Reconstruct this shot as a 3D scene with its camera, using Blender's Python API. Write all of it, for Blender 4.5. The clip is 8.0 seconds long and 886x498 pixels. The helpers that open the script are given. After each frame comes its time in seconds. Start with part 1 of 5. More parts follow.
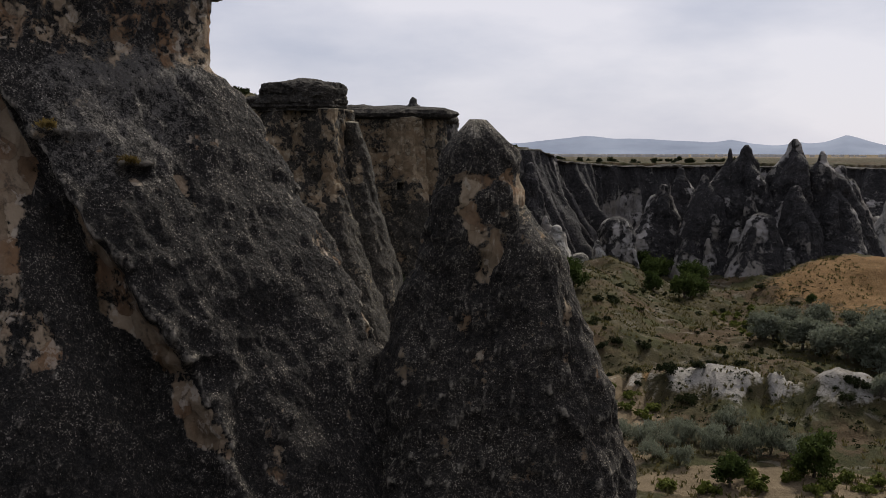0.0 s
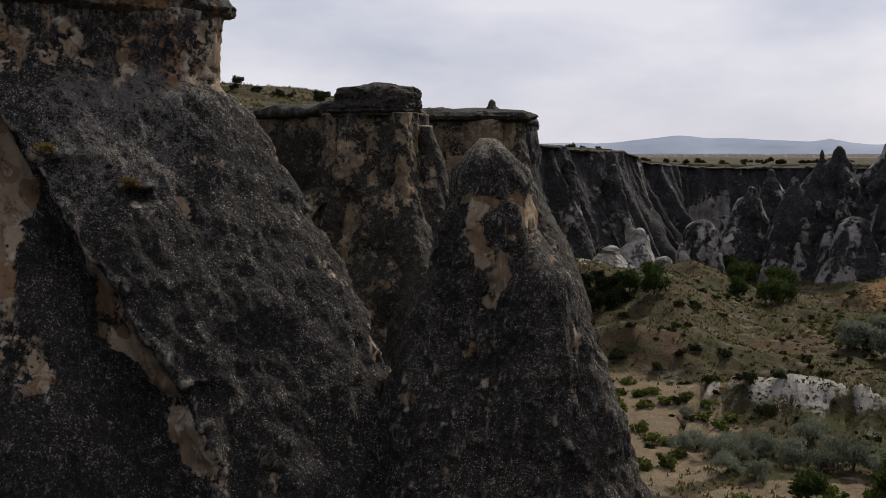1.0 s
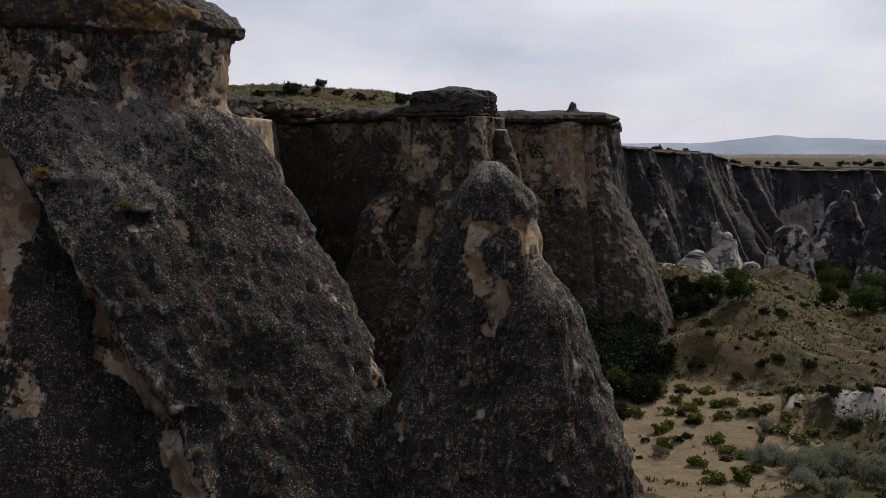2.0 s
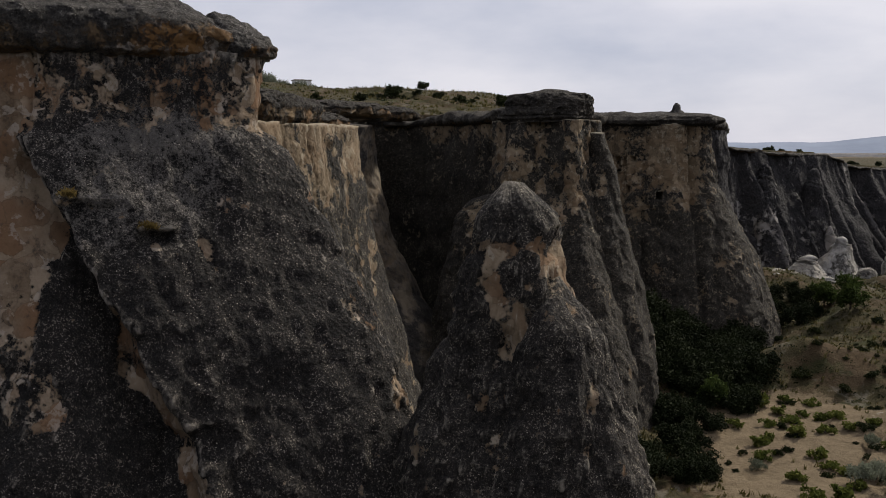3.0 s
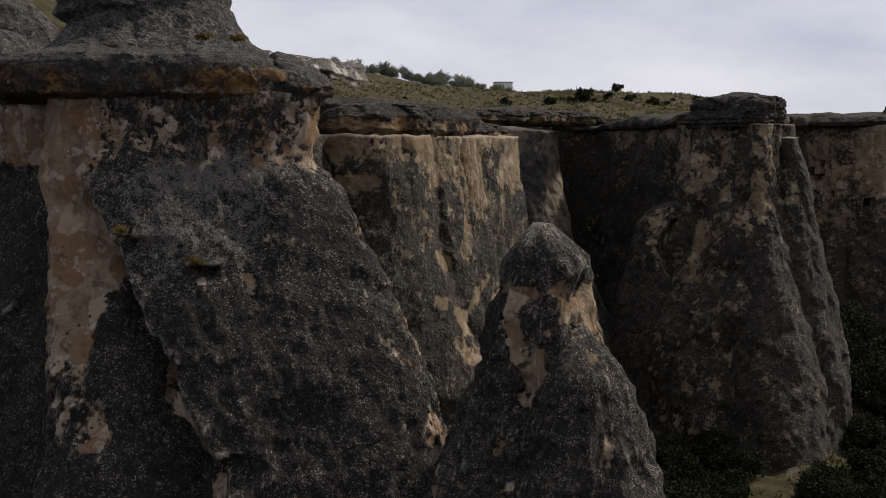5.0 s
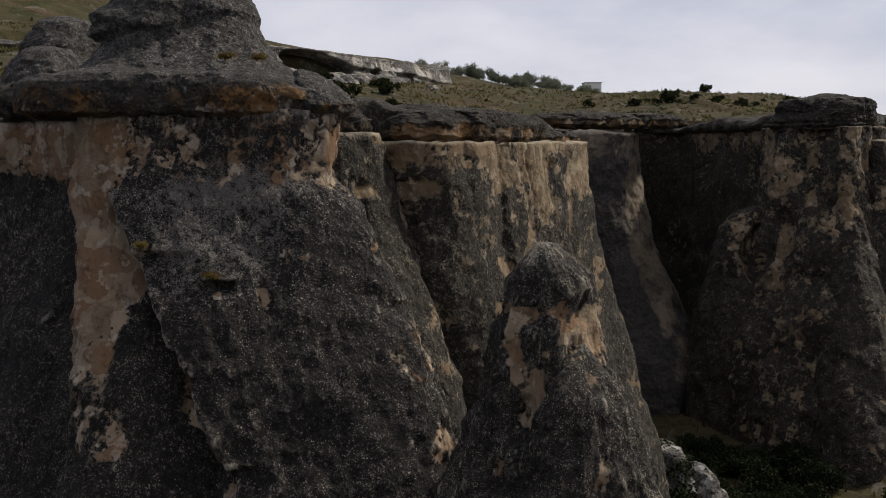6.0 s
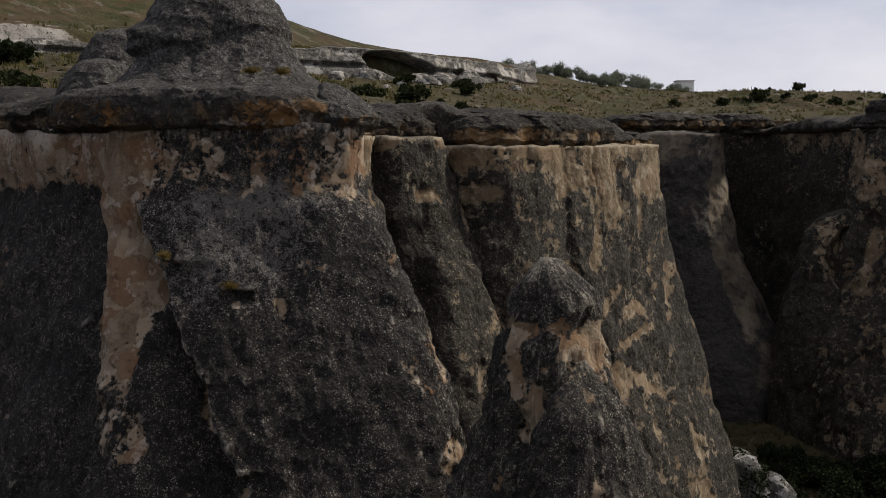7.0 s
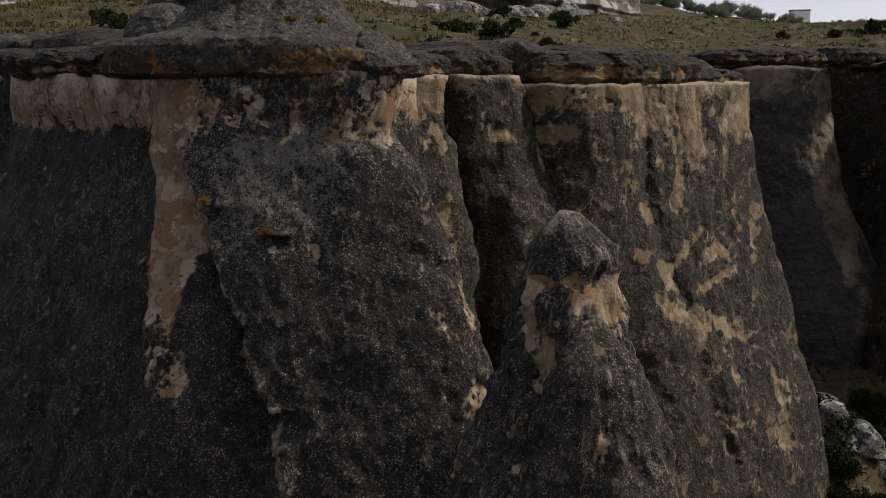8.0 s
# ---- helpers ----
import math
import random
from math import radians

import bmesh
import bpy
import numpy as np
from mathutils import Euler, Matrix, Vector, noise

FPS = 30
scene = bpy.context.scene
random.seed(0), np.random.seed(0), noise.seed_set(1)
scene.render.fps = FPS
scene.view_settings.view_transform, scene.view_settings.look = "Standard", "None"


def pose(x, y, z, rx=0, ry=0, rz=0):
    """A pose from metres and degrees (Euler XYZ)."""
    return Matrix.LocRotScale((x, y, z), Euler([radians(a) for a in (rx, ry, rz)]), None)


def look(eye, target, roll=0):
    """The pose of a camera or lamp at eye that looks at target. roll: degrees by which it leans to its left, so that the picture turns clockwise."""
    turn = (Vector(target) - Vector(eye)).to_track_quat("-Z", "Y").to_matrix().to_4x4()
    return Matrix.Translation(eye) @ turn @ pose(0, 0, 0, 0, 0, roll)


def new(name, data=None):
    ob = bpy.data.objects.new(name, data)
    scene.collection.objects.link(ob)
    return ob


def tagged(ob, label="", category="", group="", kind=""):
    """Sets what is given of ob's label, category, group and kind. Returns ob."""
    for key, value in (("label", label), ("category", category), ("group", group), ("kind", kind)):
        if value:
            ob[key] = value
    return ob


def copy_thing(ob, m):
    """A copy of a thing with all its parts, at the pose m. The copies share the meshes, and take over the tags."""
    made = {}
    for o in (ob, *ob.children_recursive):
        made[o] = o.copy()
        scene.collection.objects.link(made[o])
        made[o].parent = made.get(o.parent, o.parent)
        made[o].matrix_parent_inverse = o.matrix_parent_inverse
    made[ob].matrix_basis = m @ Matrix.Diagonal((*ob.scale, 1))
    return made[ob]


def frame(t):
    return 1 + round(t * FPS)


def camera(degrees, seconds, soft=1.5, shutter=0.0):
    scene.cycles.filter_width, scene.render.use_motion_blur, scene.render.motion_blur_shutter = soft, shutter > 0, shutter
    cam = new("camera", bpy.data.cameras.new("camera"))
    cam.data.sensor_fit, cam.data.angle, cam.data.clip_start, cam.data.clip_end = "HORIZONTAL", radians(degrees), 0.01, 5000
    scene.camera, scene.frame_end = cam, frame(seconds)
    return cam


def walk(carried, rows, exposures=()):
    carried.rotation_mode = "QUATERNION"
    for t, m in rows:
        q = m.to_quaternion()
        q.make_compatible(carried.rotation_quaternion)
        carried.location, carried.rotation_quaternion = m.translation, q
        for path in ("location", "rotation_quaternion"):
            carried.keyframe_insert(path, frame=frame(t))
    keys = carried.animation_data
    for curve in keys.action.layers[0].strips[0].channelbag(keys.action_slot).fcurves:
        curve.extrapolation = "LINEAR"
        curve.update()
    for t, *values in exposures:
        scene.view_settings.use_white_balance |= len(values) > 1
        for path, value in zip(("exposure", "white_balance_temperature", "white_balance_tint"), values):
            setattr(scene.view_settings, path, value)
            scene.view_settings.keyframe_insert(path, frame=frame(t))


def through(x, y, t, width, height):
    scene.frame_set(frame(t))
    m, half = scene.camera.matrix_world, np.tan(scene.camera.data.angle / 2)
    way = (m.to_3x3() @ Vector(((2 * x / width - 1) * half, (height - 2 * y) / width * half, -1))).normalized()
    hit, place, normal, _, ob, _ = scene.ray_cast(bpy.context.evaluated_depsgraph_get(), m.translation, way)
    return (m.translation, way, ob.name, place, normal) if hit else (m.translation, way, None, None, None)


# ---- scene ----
cam = camera(47.62, 8.0, soft=0.8)
PATH = [
    (0, (-0.000, 0.000, 30.000), (0.000, 19.904, 28.047), 0.12),
    (0.5, (0.822, 0.354, 30.197), (-0.105, 20.237, 28.245), 0.04),
    (1, (1.611, 0.678, 30.402), (-0.151, 20.504, 28.448), -0.00),
    (1.5, (2.470, 1.045, 30.647), (-0.133, 20.779, 28.693), 0.02),
    (3, (4.939, 2.088, 31.248), (-0.743, 21.163, 29.282), -0.03),
    (3.5, (5.795, 2.452, 31.481), (-0.988, 21.163, 29.518), -0.09),
    (4, (6.561, 2.791, 31.671), (-1.172, 21.129, 29.695), -0.08),
    (4.5, (7.362, 3.163, 31.854), (-1.310, 21.075, 29.870), -0.15),
    (6, (9.572, 4.401, 32.382), (-1.553, 20.903, 30.404), -0.31),
    (6.5, (10.311, 4.862, 32.550), (-1.570, 20.828, 30.569), -0.29),
    (6.9, (10.849, 5.219, 32.666), (-1.622, 20.726, 30.673), -0.29),
    (7, (10.984, 5.308, 32.695), (-1.632, 20.697, 30.687), -0.29),
    (7.1, (11.129, 5.402, 32.734), (-1.651, 20.643, 30.639), -0.29),
    (7.5, (11.711, 5.778, 32.888), (-1.694, 20.393, 30.295), -0.27),
    (8, (12.338, 6.247, 33.080), (-1.715, 20.081, 29.739), -0.19),
]
walk(cam, [(t, look(eye, target, roll)) for t, eye, target, roll in PATH], [(0, 0.0), (8, 0.0)])

# ---- light ----
SUN_AZ, SUN_EL = 33.0, 44.0          # degrees clockwise from +y, and above the horizon
world = bpy.data.worlds.new("overcast_sky")
scene.world = world
world.use_nodes = True
wn, wl = world.node_tree.nodes, world.node_tree.links
wn.clear()
w_out = wn.new("ShaderNodeOutputWorld")
w_bg = wn.new("ShaderNodeBackground")
w_sky = wn.new("ShaderNodeTexSky")
w_sky.sky_type, w_sky.sun_disc = "NISHITA", False
w_sky.sun_elevation, w_sky.sun_rotation = radians(SUN_EL), radians(SUN_AZ)
w_co = wn.new("ShaderNodeTexCoord")
w_map = wn.new("ShaderNodeMapping")
w_map.inputs["Scale"].default_value = (1.0, 1.0, 2.8)
w_n1 = wn.new("ShaderNodeTexNoise")
w_n1.inputs["Scale"].default_value, w_n1.inputs["Detail"].default_value = 3.2, 7.0
w_n1.inputs["Roughness"].default_value = 0.52
w_ramp = wn.new("ShaderNodeValToRGB")
w_ramp.color_ramp.elements[0].position, w_ramp.color_ramp.elements[0].color = 0.32, (0.448, 0.48, 0.6, 1)
w_ramp.color_ramp.elements[1].position, w_ramp.color_ramp.elements[1].color = 0.68, (0.775, 0.76, 0.828, 1)
w_mul = wn.new("ShaderNodeMix")
w_mul.data_type = "RGBA"
w_mul.inputs[0].default_value = 0.93
w_scale = wn.new("ShaderNodeVectorMath")
w_scale.operation = "SCALE"
w_scale.inputs["Scale"].default_value = 0.1
wl.new(w_co.outputs["Generated"], w_map.inputs["Vector"])
wl.new(w_map.outputs["Vector"], w_n1.inputs["Vector"])
w_dot = wn.new("ShaderNodeVectorMath")
w_dot.operation = "DOT_PRODUCT"
w_dot.inputs[1].default_value = (math.sin(radians(SUN_AZ)) * math.cos(radians(SUN_EL)), math.cos(radians(SUN_AZ)) * math.cos(radians(SUN_EL)), math.sin(radians(SUN_EL)))
w_glow = wn.new("ShaderNodeMapRange")
w_glow.inputs["From Min"].default_value, w_glow.inputs["From Max"].default_value = -0.35, 0.75
w_glow.inputs["To Min"].default_value, w_glow.inputs["To Max"].default_value = -0.17, 0.1
w_add = wn.new("ShaderNodeMath")
w_add.operation = "ADD"
wl.new(w_co.outputs["Generated"], w_dot.inputs[0])
wl.new(w_dot.outputs["Value"], w_glow.inputs["Value"])
wl.new(w_glow.outputs["Result"], w_add.inputs[0])
wl.new(w_n1.outputs["Fac"], w_add.inputs[1])
wl.new(w_add.outputs["Value"], w_ramp.inputs["Fac"])
wl.new(w_sky.outputs["Color"], w_scale.inputs[0])
wl.new(w_scale.outputs["Vector"], w_mul.inputs[6])
wl.new(w_ramp.outputs["Color"], w_mul.inputs[7])
wl.new(w_mul.outputs[2], w_bg.inputs["Color"])
w_bg.inputs["Strength"].default_value = 1.0
wl.new(w_bg.outputs["Background"], w_out.inputs["Surface"])

sun_data = bpy.data.lights.new("sun", "SUN")
sun_data.energy, sun_data.angle, sun_data.color = 4.2, radians(4), (1.0, 0.93, 0.83)
sun = new("sun", sun_data)
_a, _e = radians(SUN_AZ), radians(SUN_EL)
sun.matrix_world = look((0, 0, 120), (-math.sin(_a) * math.cos(_e), -math.cos(_a) * math.cos(_e), 120 - math.sin(_e)))


# ---- noise and mesh tools ----
def _hash(ix, iy, iz, seed):
    h = (ix * 374761393 + iy * 668265263 + iz * 2147483647 + seed * 1274126177) & 0xFFFFFFFF
    h = ((h ^ (h >> 13)) * 1274126177) & 0xFFFFFFFF
    h = ((h ^ (h >> 16)) * 2246822519) & 0xFFFFFFFF
    return ((h ^ (h >> 15)) & 0xFFFF) / 65535.0 * 2 - 1


def val(x, y, z, seed=0):
    """Smooth value noise, -1 to 1, on arrays."""
    x, y, z = np.broadcast_arrays(np.asarray(x, float), y, z)
    ix, iy, iz = np.floor(x).astype(np.int64), np.floor(y).astype(np.int64), np.floor(z).astype(np.int64)
    fx, fy, fz = x - ix, y - iy, z - iz
    fx, fy, fz = (f * f * f * (f * (f * 6 - 15) + 10) for f in (fx, fy, fz))
    out = 0
    for a in (0, 1):
        for b in (0, 1):
            for c in (0, 1):
                w = (fx if a else 1 - fx) * (fy if b else 1 - fy) * (fz if c else 1 - fz)
                out = out + w * _hash(ix + a, iy + b, iz + c, seed)
    return out


def fbm(x, y, z, octaves=4, seed=0, gain=0.5):
    out, amp, total = 0, 1.0, 0.0
    for o in range(octaves):
        k = 2.03 ** o
        out = out + amp * val(np.asarray(x) * k + 17.3 * o, np.asarray(y) * k - 9.1 * o, np.asarray(z) * k + 5.7 * o, seed + o)
        total += amp
        amp *= gain
    return out / total


def smooth(a, b, x):
    t = np.clip((np.asarray(x, float) - a) / (b - a), 0, 1)
    return t * t * (3 - 2 * t)


def mesh_of(name, verts, faces, mat, bare=None, smooth_shade=True):
    me = bpy.data.meshes.new(name)
    if isinstance(faces, list):
        me.from_pydata(verts, [], faces)
    else:
        groups = faces if isinstance(faces, tuple) else (faces,)
        verts = np.asarray(verts, np.float32)
        size = np.concatenate([np.full(len(g), g.shape[1]) for g in groups]).astype(np.int32)
        corner = np.concatenate([g.ravel() for g in groups]).astype(np.int32)
        me.vertices.add(len(verts))
        me.vertices.foreach_set("co", verts.ravel())
        me.loops.add(len(corner))
        me.loops.foreach_set("vertex_index", corner)
        me.polygons.add(len(size))
        me.polygons.foreach_set("loop_start", (np.cumsum(size) - size).astype(np.int32))
        me.update(calc_edges=True)
    if smooth_shade:
        me.polygons.foreach_set("use_smooth", np.ones(len(me.polygons), bool))
    marks = bare if isinstance(bare, dict) else {"bare": bare} if bare is not None else {}
    for key, value in marks.items():
        at = me.attributes.new(key, "FLOAT", "POINT")
        at.data.foreach_set("value", np.asarray(value, np.float32).ravel())
    me.materials.append(mat)
    me.update()
    return me


def grid_faces(rows, cols, closed):
    """Quads of a grid of rows x cols vertices; closed: the columns run round."""
    r = np.arange(rows - 1)[:, None] * cols
    c = np.arange(cols if closed else cols - 1)[None, :]
    d = (c + 1) % cols
    q = np.stack([r + c, r + d, r + cols + d, r + cols + c], -1).reshape(-1, 4)
    return q


def thing(name, me, label, category, group="", kind=""):
    """A top-level mesh object with its origin at the foot of its middle."""
    co = np.empty(len(me.vertices) * 3)
    me.vertices.foreach_get("co", co)
    co = co.reshape(-1, 3)
    o = Vector(((co[:, 0].min() + co[:, 0].max()) / 2, (co[:, 1].min() + co[:, 1].max()) / 2, co[:, 2].min()))
    me.transform(Matrix.Translation(-o))
    ob = new(name, me)
    ob.location = o
    return tagged(ob, label, category, group, kind)


def part_of(name, me, parent, label=""):
    """A mesh given in world places, hung under its thing."""
    me.transform(Matrix.Translation(-parent.location))
    ob = new(name, me)
    ob.parent = parent
    return tagged(ob, label) if label else ob


def loft(name, secs, mat, nu=120, nv=100, flute=0.3, flute_f=0.5, rough=0.15, rough_f=0.6, fine=0.03, fine_f=3.0,
         seed=1, bare=None, soften=3, shape=None, spread=1.0, crust=0.05, lichen=None):
    """A rock body: sections (z, cx, cy, rx, ry, turn, squareness) from top to foot, broken up by flutes and knobs."""
    s = np.array(secs, float)
    zs = s[:, 0]
    t = np.linspace(0, 1, nv) ** spread
    z = zs[0] + (zs[-1] - zs[0]) * t
    col = [np.interp(-z, -zs, s[:, k]) for k in range(1, 7)]
    for _ in range(soften):
        for k in range(6):
            c = col[k].copy()
            c[1:-1] = (col[k][:-2] + 2 * col[k][1:-1] + col[k][2:]) / 4
            col[k] = c
    cx, cy, rx, ry, rot, pw = (c[:, None] for c in col)
    a = np.linspace(0, 2 * np.pi, nu, endpoint=False)[None, :]
    ca, sa = np.cos(a), np.sin(a)
    sq = (np.abs(ca) ** pw + np.abs(sa) ** pw) ** (-1 / pw)
    lx, ly = ca * sq * rx, sa * sq * ry
    rr = np.radians(rot)
    X, Y = cx + lx * np.cos(rr) - ly * np.sin(rr), cy + lx * np.sin(rr) + ly * np.cos(rr)
    Z = np.repeat(z[:, None], nu, 1)
    nx, ny = X - cx, Y - cy
    ln = np.hypot(nx, ny) + 1e-6
    nx, ny = nx / ln, ny / ln
    fade = np.minimum(1, ln / (0.4 + 2 * (flute + rough)))
    fl = 2.4 * np.abs(val(X * flute_f, Y * flute_f, Z * flute_f * 0.16, seed)) - 0.8
    d = flute * fl + rough * fbm(X * rough_f, Y * rough_f, Z * rough_f * 0.8, 4, seed + 9) * 2
    rid = 1 - 2 * np.abs(fbm(X * fine_f * 0.33, Y * fine_f * 0.33, Z * fine_f * 0.22, 3, seed + 15))
    d = d + fine * (fbm(X * fine_f, Y * fine_f, Z * fine_f, 3, seed + 20) * 2 + 1.6 * rid)
    if shape is not None:
        d = d + shape(X, Y, Z)
    lev = None
    if bare is not None:
        lev = bare(X, Y, Z)
        d = d - crust * smooth(0.43, 0.57, lev)
    d = d * fade
    X, Y = X + nx * d, Y + ny * d
    Z = Z + fine * 1.5 * fbm(X * fine_f * 0.7, Y * fine_f * 0.7, Z * fine_f * 0.7, 2, seed + 31)
    verts = np.stack([X, Y, Z], -1).reshape(-1, 3)
    top = np.array([[X[0].mean(), Y[0].mean(), Z[0].mean() + 0.15 * float(min(rx[0, 0], ry[0, 0]))]])
    foot = np.array([[X[-1].mean(), Y[-1].mean(), Z[-1].mean()]])
    n = len(verts)
    faces = grid_faces(nv, nu, True)
    ring, b = np.arange(nu), (nv - 1) * nu
    turn_on = (ring + 1) % nu
    faces = (faces[:, ::-1], np.stack([0 * ring + n, ring, turn_on], 1), np.stack([0 * ring + n + 1, b + turn_on, b + ring], 1))
    verts = np.concatenate([verts, top, foot])
    bv = None
    if bare is not None:
        bv = {"bare": np.concatenate([np.broadcast_to(lev, X.shape).ravel(), [0.2, 0.2]])}
        if lichen is not None:
            bv["lichen"] = np.concatenate([np.broadcast_to(lichen(X, Y, Z), X.shape).ravel(), [0, 0]])
    return mesh_of(name, verts, faces, mat, bv)


# ---- materials ----
def nodes_of(name):
    m = bpy.data.materials.new(name)
    m.use_nodes = True
    nt = m.node_tree
    bsdf = nt.nodes["Principled BSDF"]
    return m, nt, bsdf


def noise_node(nt, scale, detail=5.0, rough=0.6, vec=None, dist=0.0):
    n = nt.nodes.new("ShaderNodeTexNoise")
    n.inputs["Scale"].default_value, n.inputs["Detail"].default_value = scale, detail
    n.inputs["Roughness"].default_value, n.inputs["Distortion"].default_value = rough, dist
    if vec is not None:
        nt.links.new(vec, n.inputs["Vector"])
    return n.outputs["Fac"]


def ramp_node(nt, fac, stops):
    r = nt.nodes.new("ShaderNodeValToRGB")
    e = r.color_ramp.elements
    while len(e) < len(stops):
        e.new(0.5)
    for el, (p, c) in zip(e, stops):
        el.position, el.color = p, (*c, 1) if len(c) == 3 else c
    nt.links.new(fac, r.inputs["Fac"])
    return r.outputs["Color"]


def math_node(nt, op, a, b=None, clamp=False):
    n = nt.nodes.new("ShaderNodeMath")
    n.operation, n.use_clamp = op, clamp
    for i, v in enumerate((a, b)):
        if v is None:
            continue
        if isinstance(v, (int, float)):
            n.inputs[i].default_value = v
        else:
            nt.links.new(v, n.inputs[i])
    return n.outputs[0]


def mix_node(nt, fac, a, b):
    n = nt.nodes.new("ShaderNodeMix")
    n.data_type = "RGBA"
    for i, v in ((0, fac), (6, a), (7, b)):
        if isinstance(v, (int, float)):
            n.inputs[i].default_value = v
        elif isinstance(v, tuple):
            n.inputs[i].default_value = (*v, 1)
        else:
            nt.links.new(v, n.inputs[i])
    return n.outputs[2]


def step_node(nt, x, lo, hi):
    n = nt.nodes.new("ShaderNodeMapRange")
    n.interpolation_type = "SMOOTHSTEP"
    n.inputs["From Min"].default_value, n.inputs["From Max"].default_value = lo, hi
    nt.links.new(x, n.inputs["Value"])
    return n.outputs["Result"]


def bump_node(nt, bsdf, pairs):
    """Stacked relief: (height, strength, distance) from coarse to fine."""
    last = None
    for h, st, di in pairs:
        b = nt.nodes.new("ShaderNodeBump")
        b.inputs["Strength"].default_value, b.inputs["Distance"].default_value = st, di
        nt.links.new(h, b.inputs["Height"])
        if last is not None:
            nt.links.new(last, b.inputs["Normal"])
        last = b.outputs["Normal"]
    nt.links.new(last, bsdf.inputs["Normal"])


def tuff(name, dark, dark2, bare, bare2, speck, size=1.0, speck_at=0.56, relief=1.0, ruddy=(0.2, 0.11, 0.05), ragged=1.0, blend=0.04, plates=1.0, lichen=(0.1, 0.093, 0.087)):
    """Weathered volcanic tuff: a dark pebbly crust with grey lichen (attribute "lichen"), and bare, plated stone where the crust has flaked (attribute "bare")."""
    m, nt, bsdf = nodes_of(name)
    geo = nt.nodes.new("ShaderNodeNewGeometry")
    pos = geo.outputs["Position"]

    def mul(p, q):
        return math_node(nt, "MULTIPLY", p, q)

    def add(p, q):
        return math_node(nt, "ADD", p, q)

    def mark(key):
        at = nt.nodes.new("ShaderNodeAttribute")
        at.attribute_name = key
        return at.outputs["Fac"]

    def cells(scale, vec, feature="F1"):
        v = nt.nodes.new("ShaderNodeTexVoronoi")
        v.feature = feature
        v.inputs["Scale"].default_value = scale
        nt.links.new(vec, v.inputs["Vector"])
        return v

    big = noise_node(nt, 0.5 / size, 5, 0.6, pos)
    mid = noise_node(nt, 2.2 / size, 7, 0.68, pos, 0.4)
    grain = noise_node(nt, 7.0 / size, 5, 0.66, pos)
    tiny = noise_node(nt, 20.0 / size, 3, 0.62, pos)
    st = nt.nodes.new("ShaderNodeMapping")
    st.inputs["Scale"].default_value = (1.9 / size, 1.9 / size, 0.2 / size)
    nt.links.new(pos, st.inputs["Vector"])
    streak = noise_node(nt, 1.0, 6, 0.66, st.outputs["Vector"])
    # warped places for the flaked plates
    warp = nt.nodes.new("ShaderNodeTexNoise")
    warp.inputs["Scale"].default_value, warp.inputs["Detail"].default_value = 1.5 / size, 5.0
    nt.links.new(pos, warp.inputs["Vector"])
    shift = nt.nodes.new("ShaderNodeVectorMath")
    shift.operation = "MULTIPLY_ADD"
    shift.inputs[1].default_value = (0.85 * size, 0.85 * size, 0.85 * size)
    nt.links.new(warp.outputs["Color"], shift.inputs[0])
    nt.links.new(pos, shift.inputs[2])
    plate = cells(1.15 / size, shift.outputs[0])
    split = nt.nodes.new("ShaderNodeSeparateColor")
    nt.links.new(plate.outputs["Color"], split.inputs["Color"])
    chip = cells(3.4 / size, shift.outputs[0])
    chip_c = nt.nodes.new("ShaderNodeSeparateColor")
    nt.links.new(chip.outputs["Color"], chip_c.inputs["Color"])
    crack = math_node(nt, "SUBTRACT", 1.0, step_node(nt, cells(1.15 / size, shift.outputs[0], "DISTANCE_TO_EDGE").outputs["Distance"], 0.0, 0.035))
    peb = cells(9.0 / size, pos, "SMOOTH_F1")
    dots = cells(13.0 / size, pos)
    dot_c = nt.nodes.new("ShaderNodeSeparateColor")
    nt.links.new(dots.outputs["Color"], dot_c.inputs["Color"])
    # the crust
    tone = add(add(mul(big, 0.16), mul(mid, 0.28)), add(mul(grain, 0.32), mul(tiny, 0.24)))
    d = ramp_node(nt, tone, [(0.42, dark), (0.58, dark2)])
    film = step_node(nt, add(mark("lichen"), add(mul(math_node(nt, "SUBTRACT", mid, 0.5), 1.1), mul(math_node(nt, "SUBTRACT", add(mul(grain, 0.5), mul(tiny, 0.5)), 0.5), 2.2))), 0.38, 0.72)
    d = mix_node(nt, mul(film, 0.85), d, lichen)
    # Pale specks: light pebbles, plus the glints they catch put into the colour.
    sp = step_node(nt, add(mul(tiny, 0.65), mul(grain, 0.35)), speck_at, speck_at + 0.05)
    sp = mul(sp, add(0.12, mul(step_node(nt, add(mul(mid, 0.6), mul(big, 0.4)), 0.44, 0.62), 0.85)))
    d = mix_node(nt, mul(sp, 0.75), d, speck)
    near_c = math_node(nt, "SUBTRACT", 1.0, step_node(nt, add(dots.outputs["Distance"], mul(grain, 0.5)), 0.42, 0.52))
    pick = step_node(nt, add(dot_c.outputs["Red"], mul(math_node(nt, "SUBTRACT", mid, 0.5), 1.6)), 0.74, 0.98)
    d = mix_node(nt, mul(mul(near_c, pick), 0.9), d, speck)
    # the bare stone
    b = ramp_node(nt, add(add(mul(mid, 0.32), mul(streak, 0.36)), add(mul(grain, 0.12), mul(split.outputs["Green"], 0.2))), [(0.36, bare), (0.62, bare2)])
    b = mix_node(nt, mul(step_node(nt, add(mul(big, 0.75), mul(split.outputs["Blue"], 0.25)), 0.44, 0.62), 0.8), b, ruddy)
